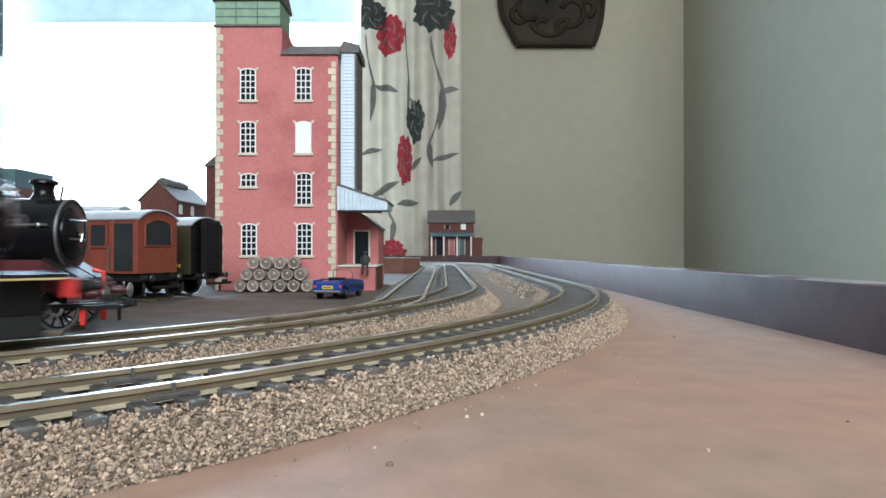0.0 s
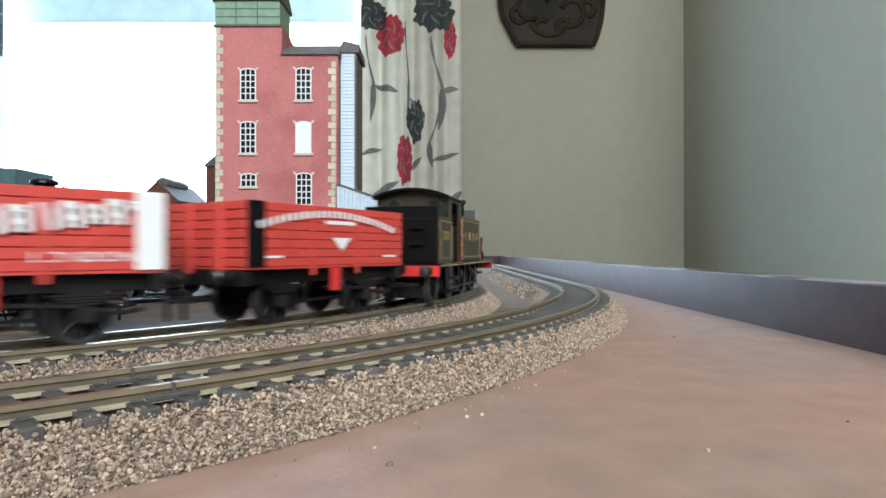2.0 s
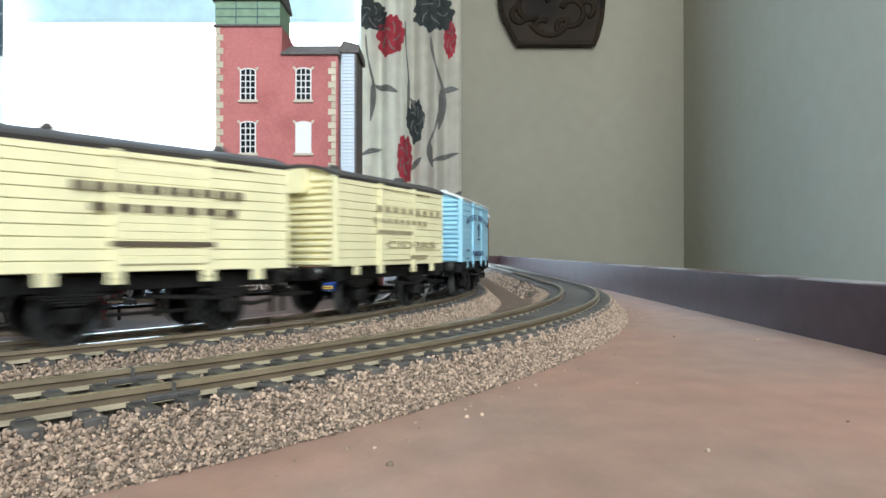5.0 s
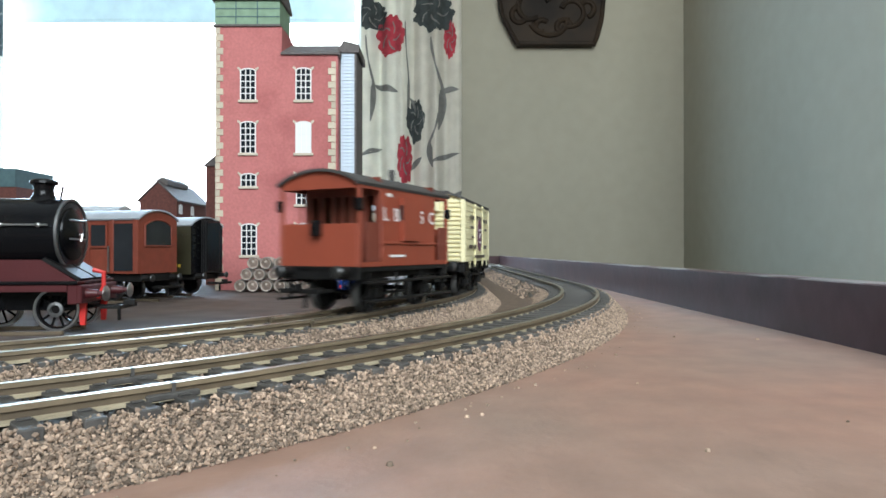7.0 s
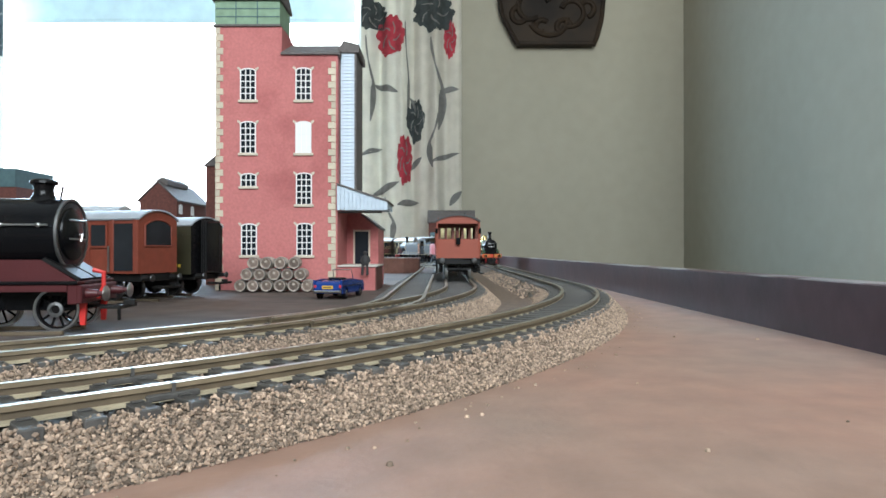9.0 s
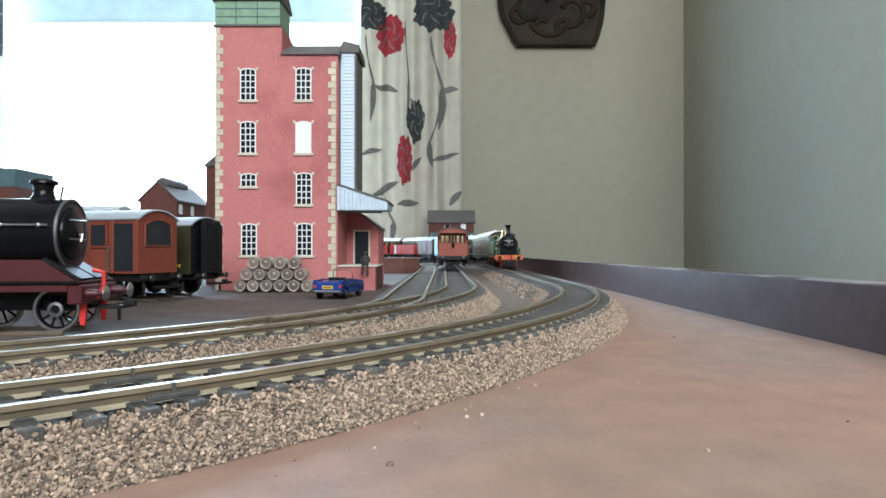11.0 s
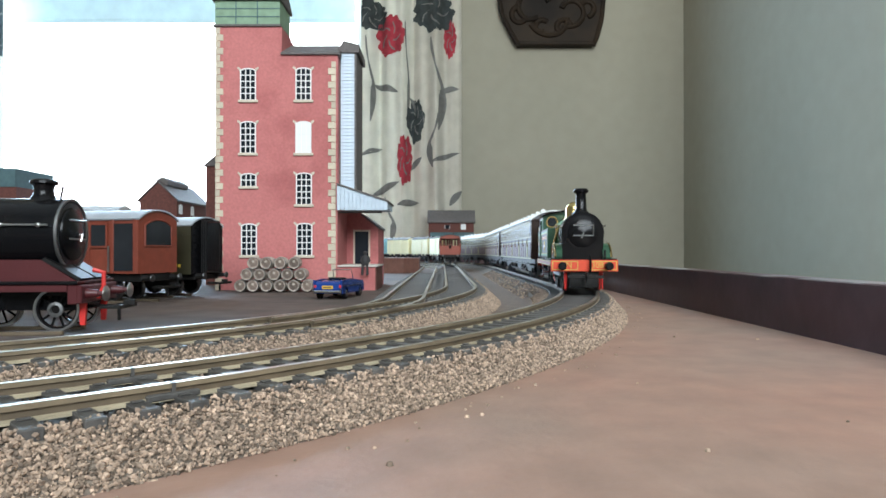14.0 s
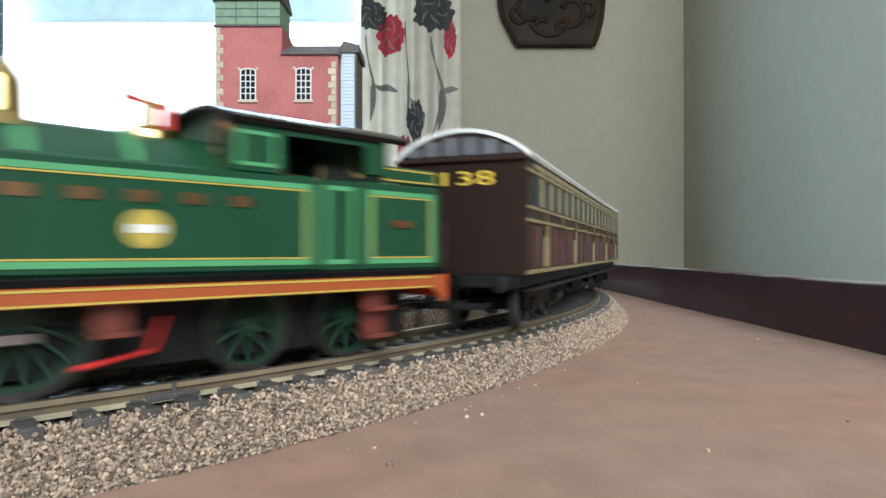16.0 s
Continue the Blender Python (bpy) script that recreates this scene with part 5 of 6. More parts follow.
def spin(wheel, r, speed):
    m0 = wheel.matrix_basis.copy()
    rate = math.degrees(abs(speed) / r)
    step = max(1, min(3, int(80 / rate * FPS)))
    rows = []
    for f in range(0, 16 * FPS + 1, step):
        rows.append((f / FPS, m0 @ pose(0, 0, 0, 0, rate * f / FPS, 0)))
    walk(wheel, rows)


V_GOODS, V_PASS = 126.0, -152.0
CONSIST = []


def add(made, centre, when, base, line, speed):
    t, wheels = made
    wheels = [w if isinstance(w, tuple) else (w, 6.3) for w in wheels]
    CONSIST.append((t, wheels, centre, when, base, line, speed))


add(umber_tank_engine(), 358, 1.0, 70, INNER, V_GOODS)
add(open_wagon("open_wagon", "red seven plank open wagon with arched white lettering", BLACK, -1, red_lettering), 238.5, 1.0, 36, INNER, V_GOODS)
add(open_wagon("open_wagon", "red open wagon with large white shaded name", WHITE, 1, davies_lettering), 155.5, 1.0, 36, INNER, V_GOODS)
add(covered_van("goods_van", "chocolate brown covered van with yellow lettering", VAN_BROWN, ROOF_GREY, 11, brown_lettering), 70, 1.0, 36, INNER, V_GOODS)
add(covered_van("goods_van", "pale blue fish van with dark lettering", VAN_BLUE, ROOF_WHITE, 11, blue_lettering, ribs=True, z1=42.2, rise=3.8), -17.8, 1.0, 36, INNER, V_GOODS)
add(covered_van("goods_van", "cream covered van with brown cider lettering", VAN_CREAM, ROOF_DARK, 11, cider_lettering, ribs=True, z1=42.2, rise=3.8), -105, 1.0, 36, INNER, V_GOODS)
add(covered_van("goods_van", "cream covered van with small dark lettering", VAN_CREAM, ROOF_DARK, 11, plain_lettering, ribs=True, z1=42.2, rise=3.8), -187, 1.0, 36, INNER, V_GOODS)
add(covered_van("goods_van", "cream covered van with purple oval emblem", VAN_CREAM, ROOF_DARK, 11, emblem_lettering, ribs=True, z1=42.2, rise=3.8), -269, 1.0, 36, INNER, V_GOODS)
add(brake_van(), -352.4, 1.0, 32, INNER, V_GOODS)
add(green_tank_engine(), 479, 15.0, 76, OUTER, V_PASS)
for k in range(4):
    add(coach(k == 0), 518 + 250 * k, 16.0, 152, OUTER, V_PASS)


def motions():
    for t, wheels, centre, when, base, line, speed in CONSIST:
        ride(t, line, centre, when, speed, base)
        for w, r in wheels:
            spin(w, r, speed)



# ---- the yard, its buildings and standing stock ----
BRICK = mat("pink_red_printed_brick", (0.5, 0.165, 0.155), 0.8, vary=0.1, scale=500, bump=0.25, bump_scale=900, second=(0.38, 0.11, 0.105), mix_scale=28, mix=(0.45, 0.72))
OLD_BRICK = mat("dark_brown_brick", (0.13, 0.045, 0.035), 0.85, vary=0.2, scale=400, bump=0.3, bump_scale=700)
QUOIN = mat("cream_quoin_stone", (0.55, 0.47, 0.36), 0.8, vary=0.1, scale=300, rand=0.12)
SILL = mat("cream_sill_stone", (0.58, 0.5, 0.4), 0.8, vary=0.08, scale=300)
SLATE = mat("grey_card_slate", (0.12, 0.105, 0.1), 0.75, vary=0.2, scale=300, bump=0.4, bump_scale=600)
GREEN_CLAD = mat("pale_green_cladding", (0.2, 0.3, 0.2), 0.7, vary=0.12, scale=200)
CLAD_WHITE = mat("pale_blue_white_weatherboard", (0.52, 0.6, 0.68), 0.6, vary=0.06, scale=200)
SASH = mat("white_sash_card", (0.78, 0.76, 0.74), 0.6, vary=0.03, scale=100)
PANE = mat("black_window_pane", (0.012, 0.014, 0.02), 0.12, vary=0.1, scale=100)
# White colour stands in for daylight seen through the pane.
DAYLIT_PANE = mat("white_papered_pane", (0.8, 0.8, 0.8), 0.7, vary=0.03, scale=100)
WOOD_CASK = mat("weathered_grey_brown_cask", (0.4, 0.34, 0.29), 0.75, vary=0.25, scale=300, bump=0.3, bump_scale=600, rand=0.15)
CASK_HEAD = mat("worn_cask_head", (0.17, 0.125, 0.1), 0.8, vary=0.35, scale=350, bump=0.3, bump_scale=600, rand=0.3)
CAR_BLUE = paint("royal_blue_car_paint", (0.012, 0.045, 0.22), 0.25, coat=0.5)
CHROME = mat("chrome_trim", (0.75, 0.75, 0.76), 0.12, 1.0, vary=0.05, scale=100)
PLATE = paint("amber_plate", (0.75, 0.45, 0.04), 0.5)
CLOTH = thin_cloth("cream_curtain_cloth", (0.6, 0.56, 0.48), 0.22)
PRINT_BLACK = mat("charcoal_flower_print", (0.035, 0.042, 0.042), 0.95, vary=0.3, scale=60)
PRINT_RED = mat("crimson_flower_print", (0.33, 0.03, 0.045), 0.95, vary=0.25, scale=60)
PRINT_GREY = mat("grey_leaf_print", (0.16, 0.155, 0.145), 0.95, vary=0.2, scale=60)
CARVED = mat("dark_carved_wood", (0.014, 0.009, 0.006), 0.6, vary=0.35, spec=0.15, scale=14, bump=0.4, bump_scale=60, second=(0.03, 0.019, 0.011), mix_scale=9)
TEAL = mat("dull_teal_card", (0.08, 0.14, 0.15), 0.8, vary=0.12, scale=200)
OLD_WHITE = mat("grey_white_roof_card", (0.42, 0.42, 0.42), 0.8, vary=0.12, scale=200)
STONE_TOP = mat("pale_stone_slab", (0.55, 0.5, 0.45), 0.75, vary=0.1, scale=250)
RIM_GREY = paint("pale_grey_wheel_rim", (0.5, 0.5, 0.48), 0.4)
LEATHER = mat("dark_clothing_paint", (0.03, 0.028, 0.028), 0.7, vary=0.2, scale=300)

MF = 476.4  # depth of the mill's front


def arched(w, h, rise, n=8):
    return [(-w / 2, 0), (w / 2, 0)] + [(w / 2 * math.cos(math.pi * k / n), h - rise + rise * math.sin(math.pi * k / n)) for k in range(n + 1)]


def mill_window(parent, x, z, w, h, rows, pane_mat=PANE):
    """Arched sash with its bars, sill and corbel stones."""
    wn_ = part("window", Geo().prism(arched(w, h, 1.6), -0.15, 0.35, "y"), pane_mat, parent, at=at_mm(x, MF - 0.5, z))
    g = Geo()
    out, inn = arched(w + 1.5, h + 0.8, 2.1), arched(w - 0.2, h - 0.1, 1.5)
    n = len(out)
    v = [(p[0], -0.5, p[1] - (0.4 if i < 2 else 0)) for i, p in enumerate(out)] + [(p[0], -0.5, p[1]) for p in inn] + [(p[0], 0.2, p[1]) for p in out] + [(p[0], 0.2, p[1]) for p in inn]
    f = []
    for i in range(n):
        j = (i + 1) % n
        f += [(i, j, n + j, n + i), (i, j, 2 * n + j, 2 * n + i), (n + i, n + j, 3 * n + j, 3 * n + i)]
    g.add(v, f)
    part("frame", g, SASH, wn_)
    for k in (1, 2):
        part("glazing_bar", Geo().box(-w / 2 + w * k / 3 - 0.35, -w / 2 + w * k / 3 + 0.35, -0.45, -0.1, 0, h - 0.5), SASH, wn_)
    for k in range(1, rows):
        part("glazing_bar", Geo().box(-w / 2, w / 2, -0.42, -0.1, h * k / rows - 0.35, h * k / rows + 0.35), SASH, wn_)
    part("sill", Geo().box(-w / 2 - 2.2, w / 2 + 2.2, -1.1, 0.4, -2.2, -0.2, 0.3), SILL, wn_)
    for s in (-1, 1):
        part("corbel", Geo().prism([(s * (w / 2 + 0.9), h - 1.6), (s * (w / 2 + 2.9), h + 0.6), (s * (w / 2 + 2.3), h + 1.6), (s * (w / 2 + 0.2), h + 0.5)], -0.6, 0.3), SILL, wn_)


def mill():
    t = thing("mill", "tall pink brick mill with arched windows and cream quoins", "mill building")
    XL, XM, XR = -169.5, -121.5, -78.8
    part("wall", Geo().box(XL, XM, MF, MF + 75, 0, 197.5).box(XM, XR, MF, MF + 75, 0, 176.5), BRICK, t)
    me = [Geo().box(-w, w, -0.5, 0.5, -2.35, 2.35, 0.2).mesh("quoin", QUOIN) for w in (1.7, 2.9)]
    for i in range(39):
        z = 2.6 + i * 5.05
        w = (1.7, 2.9)[i % 2]
        ob = new("quoin", me[i % 2])
        ob.parent = t
        ob.matrix_basis = at_mm(XL + w - 0.4, MF - 0.2, z)
        if z < 174:
            ob = new("quoin", me[(i + 1) % 2])
            ob.parent = t
            ob.matrix_basis = at_mm(XR - (1.7, 2.9)[(i + 1) % 2] + 0.4 - 1.6, MF - 0.2, z)
    k = MF / LENS
    for x, top, bottom, rows, m in ((439, 123, 177, 5, PANE), (439, 217, 271, 5, PANE), (440, 309, 330, 2, PANE), (441, 398, 452, 5, PANE), (537, 122, 177, 5, PANE), (537, 217, 271, 5, DAYLIT_PANE), (538, 308, 362, 5, PANE), (539, 397, 452, 5, PANE)):
        z0, z1 = 29.6 + (446 - bottom) * k, 29.6 + (446 - top) * k
        mill_window(t, (x - 784) * k, z0, 10.4, z1 - z0, rows, m)
    # top storey of the tower
    top = part("tower_top", Geo().box(XL - 0.6, XM - 0.2, MF - 0.6, MF + 30, 199.2, 217), GREEN_CLAD, t)
    part("string_course", Geo().box(XL - 2, XM + 0.4, MF - 1.6, MF + 31, 197.5, 199.2, 0.3), SLATE, t)
    for x in (XL + 15, XL + 31):
        part("cladding_batten", Geo().box(x - 0.35, x + 0.35, MF - 1.0, MF - 0.5, 199.5, 217), TEAL, top)
    for z in (205, 211):
        part("cladding_batten", Geo().box(XL, XM, MF - 1.0, MF - 0.5, z - 0.3, z + 0.3), TEAL, top)
    part("tower_eave", Geo().box(XL - 3, XM + 1.2, MF - 3, MF + 32, 217, 219, 0.3), SLATE, t)
    part("tower_roof", Geo().prism([(MF - 3, 219), (MF + 14, 232), (MF + 32, 219)], XL - 3, XM + 1.2, "x"), SLATE, t)
    part("tower_side", Geo().box(XM, XM + 1.0, MF + 0.5, MF + 30, 176, 197.5), BRICK, t)
    part("roof", Geo().prism([(MF - 2, 176.5), (MF - 2, 178), (MF + 30, 193), (MF + 62, 178), (MF + 62, 176.5)], XM + 0.6, XR + 1.5, "x"), SLATE, t)
    # weatherboarded hoist bay
    bx0, bx1, by0, by1, bz0, bz1 = XR, -67.0, MF + 10, MF + 46, 76, 181
    bay = part("hoist_bay", Geo().box(bx0, bx1, by0, by1, bz0, bz1), CLAD_WHITE, t)
    n = 40
    h = (bz1 - bz0) / n
    me = Geo().prism([(0, 0), (-0.55, 0.1), (-0.1, h), (0, h)], 0, bx1 - bx0, "x").mesh("weatherboard", CLAD_WHITE)
    for i in range(n):
        ob = new("weatherboard", me)
        ob.parent = bay
        ob.matrix_basis = at_mm(bx0, by0, bz0 + i * h)
    part("bay_corner", Geo().box(bx1 - 0.4, bx1 + 1.0, by0 - 0.9, by1, bz0, bz1 + 1), SLATE, bay)
    part("bay_corner", Geo().box(bx0 - 0.2, bx0 + 0.9, by0 - 0.9, by0, bz0, bz1), SLATE, bay)
    part("bay_roof", Geo().prism([(bx0 - 2, bz1), (bx0 + 3, bz1 + 9), (bx1 + 3, bz1 + 6), (bx1 + 3, bz1)], by0 - 2, by1 + 2), SLATE, t)
    # canopy over the loading bank
    can = part("canopy", Geo().prism([(XR + 0.2, 62), (XR + 0.2, 79), (-41.5, 66.5), (-41.5, 62)], MF - 4, MF + 48), CLAD_WHITE, t)
    part("canopy_roof", Geo().prism([(XR + 0.2, 79.2), (XR + 0.2, 80.4), (-40.5, 67.6), (-40.5, 66.2)], MF - 5.5, MF + 49), SLATE, t)
    for i in range(13):
        x = XR + 1.6 + i * 2.9
        top_z = 79 - (x - XR) * 12.5 / 37.3
        part("canopy_board", Geo().box(x - 1.3, x + 1.3, MF - 4.7, MF - 4.0, 60.2, top_z - 0.3, 0.15), CLAD_WHITE, can)
    part("canopy_bracket", Geo().prism([(XR, 60), (-46, 60), (-46, 58.6), (XR, 58.6)], MF + 4, MF + 6), SLATE, t)
    annex = part("annex", Geo().prism([(XR, 0), (-53, 0), (-53, 50), (-68.6, 62), (XR, 62)], MF + 46, MF + 94), BRICK, t)
    part("annex_roof", Geo().prism([(-67, 61), (-51.5, 49.6), (-51.5, 47.6), (-67, 59.4)], MF + 45, MF + 95), SLATE, t)
    # Flat black panel stands for the shaded inside of the doorway.
    part("doorway", Geo().box(-72, -61, MF + 45.4, MF + 46.2, 19.6, 46, 0.2), PANE, annex)
    part("door_frame", Geo().box(-73.4, -72, MF + 45, MF + 46, 19.6, 47.4, 0.2).box(-61, -59.6, MF + 45, MF + 46, 19.6, 47.4, 0.2).box(-73.4, -59.6, MF + 45, MF + 46, 46, 47.4, 0.2), SILL, annex)
    # rear wing beyond the tower
    part("rear_wing", Geo().box(-205, XL + 10, MF + 76, MF + 130, 0, 104), OLD_BRICK, t)
    part("rear_wing_roof", Geo().prism([(-207, 103.6), (-196, 113), (XL + 11, 113), (XL + 11, 103.6)], MF + 74, MF + 132), SLATE, t)
    b = thing("loading_bank", "brick loading bank with a pale stone top", "loading bank")
    part("bank_wall", Geo().box(XR + 0.5, -50.4, MF - 2, MF + 45, 0, 18.2), BRICK, b)
    part("bank_side", Geo().box(-50.4, -49.6, MF - 2, MF + 45, 0, 18.2), OLD_BRICK, b)
    part("coping", Geo().box(XR + 0.5, -48.6, MF - 3.4, MF + 45, 18.2, 19.6, 0.3), STONE_TOP, b)


def figurine():
    g = Geo()
    x, y, z = -57.6, MF - 2.6, 19.6
    g.lathe([(0, 0), (2.5, 0.2), (2.9, 2.5), (3.2, 6.5), (2.6, 8.4), (1.2, 9.4), (1.0, 10.0), (1.5, 10.8), (1.6, 12), (1.2, 13.2), (0, 13.6)], 14, (x, y, z), scale=(1.25, 0.85))
    for s in (-1, 1):
        g.cyl((x + s * 1.6, y, z + 0.8), (x + s * 2.1, y - 3.6, z + 0.6), 1.3, 8).cyl((x + s * 2.1, y - 3.6, z + 1.2), (x + s * 2.4, y - 4, z - 8), 1.15, 8).box(x + s * 2.4 - 1, x + s * 2.4 + 1, y - 6.2, y - 3, z - 9.6, z - 8, 0.4)
        g.cyl((x + s * 3.4, y, z + 7.8), (x + s * 4.2, y - 0.6, z + 3.6), 0.9, 8).cyl((x + s * 4.2, y - 0.6, z + 3.6), (x + s * 2.4, y - 3, z + 2.4), 0.8, 8)
    g.v = [(x + (p[0] - x) * 0.78, y + (p[1] - y) * 0.78, z + (p[2] - z) * 0.78) for p in g.v]
    tagged(part("figurine", g, LEATHER, smooth=True), "small dark painted model figurine seated on the bank", "figurine")


def cask(r=4.6, length=13):
    t = thing("barrel", "weathered wooden barrel lying in a stack", "barrel", group="stacked barrels by the mill")
    prof = [(r * 0.8, -length / 2), (r * 0.86, -length / 2), (r * 0.93, -length / 4), (r, 0), (r * 0.93, length / 4), (r * 0.86, length / 2), (r * 0.8, length / 2)]
    part("cask_body", Geo().lathe([(r * 0.7, -length / 2 + 0.7)] + prof + [(r * 0.7, length / 2 - 0.7)], 18, axis="y", cap=False), WOOD_CASK, t, smooth=True)
    for s in (-1, 1):
        part("head", Geo().lathe([(0, s * (length / 2 - 0.75)), (r * 0.72, s * (length / 2 - 0.75)), (r * 0.72, s * (length / 2 - 1.4)), (0, s * (length / 2 - 1.4))], 18, axis="y"), CASK_HEAD, t)
        part("hoop", Geo().lathe([(r * 0.87, s * (length / 2 - 0.2)), (r * 0.9, s * (length / 2 - 0.2)), (r * 0.92, s * (length / 2 - 1.6)), (r * 0.87, s * (length / 2 - 1.6))], 18, axis="y", cap=False), DULL_STEEL, t)
        part("bung", Geo().lathe([(0, s * (length / 2 - 0.4)), (0.9, s * (length / 2 - 0.4)), (0.9, s * (length / 2 - 0.8)), (0, s * (length / 2 - 0.8))], 8, (0, 0, r * 0.25), "y"), WOOD_CASK, t)
    return t


def barrel_stack():
    first = None
    y = 456
    for row, (n, x0) in enumerate(((6, -143.5), (5, -138.8), (4, -134.2))):
        for i in range(n):
            m = at_mm(x0 + i * 9.5, y + random.uniform(-0.6, 0.6), 4.7 + 0.8 + row * 8.0, random.uniform(-4, 4), 0, 0)
            if first is None:
                first = cask()
                first.matrix_basis = m
            else:
                copy_thing(first, m)


def car():
    t = thing("toy_car", "royal blue open top model car with chrome bumper", "toy car", at_mm(-65.2, 404, 0.6, 80) @ Matrix.Diagonal((0.82, 0.82, 0.95, 1)))
    # x is forward, away from the camera; the tail is at -x
    side = [(-26, 4), (-27, 7), (-26.5, 10.2), (-24, 11.6), (-8, 12.2), (8, 12), (24, 10.8), (27, 8), (27, 4)]
    part("body", Geo().prism(side, -11, 11, "y"), CAR_BLUE, t)
    for s in (-1, 1):
        part("tail_fin", Geo().prism([(-27, 9.5), (-27.4, 12.4), (-10, 12.8), (8, 12.2), (8, 9.5)], s * 9.4, s * 11.2, "y"), CAR_BLUE, t)
        part("tail_light", Geo().cyl((-27.6, s * 9.6, 8.6), (-26.8, s * 9.6, 8.6), 0.9, 10), RED, t)
        part("side_trim", Geo().box(-26, 26, s * 11, s * 11.3, 8.3, 8.9), CHROME, t)
        for x in (-17, 17):
            w = part("wheel", Geo().lathe([(4.1, -1.4), (4.3, -1), (4.3, 1), (4.1, 1.4)], 18, (x, s * 9.6, 4.2 - 0.0), "y"), BLACK, t)
            part("hub_cap", Geo().lathe([(2.0, s * 1.4), (1.6, s * 1.8), (0, s * 1.9)], 12, (x, s * 9.6, 4.2), "y"), CHROME, w)
    part("cockpit", Geo().box(-8, 8, -7.6, 7.6, 11.6, 12.6, 0.2), BLACK, t)
    part("seat", Geo().box(-8, -4, -7, 7, 12, 13.6, 0.8), BLACK, t)
    part("windscreen", Geo().tube([(8, -8, 12), (5, -7.4, 18.4), (5, 7.4, 18.4), (8, 8, 12)], 0.4, 6), CHROME, t)
    part("rear_bumper", Geo().box(-28.4, -27.2, -11, 11, 4.6, 6.0, 0.4).box(-28.8, -28, -11, -10, 4, 7.6, 0.3).box(-28.8, -28, 10, 11, 4, 7.6, 0.3), CHROME, t)
    p = part("plate", Geo().box(-27.9, -27.1, -4, 4, 7.0, 9.0, 0.1), PLATE, t, "amber plate with dark bars")
    part("plate_bars", Geo().box(-28.05, -27.9, -3.2, 3.2, 7.6, 8.4), DARK_INK, p)


def low_rails(name, x, y, h, length):
    t = thing(name, "low siding track sunk in the yard ground", "railway track", at_mm(x, y, 0.8, h), kind="structure")
    for o in (-8.85, 8.85):
        part("rail", Geo().box(-length, 4, o - 0.7, o + 0.7, 0, 1.4, 0.2), RAIL_DARK, t)


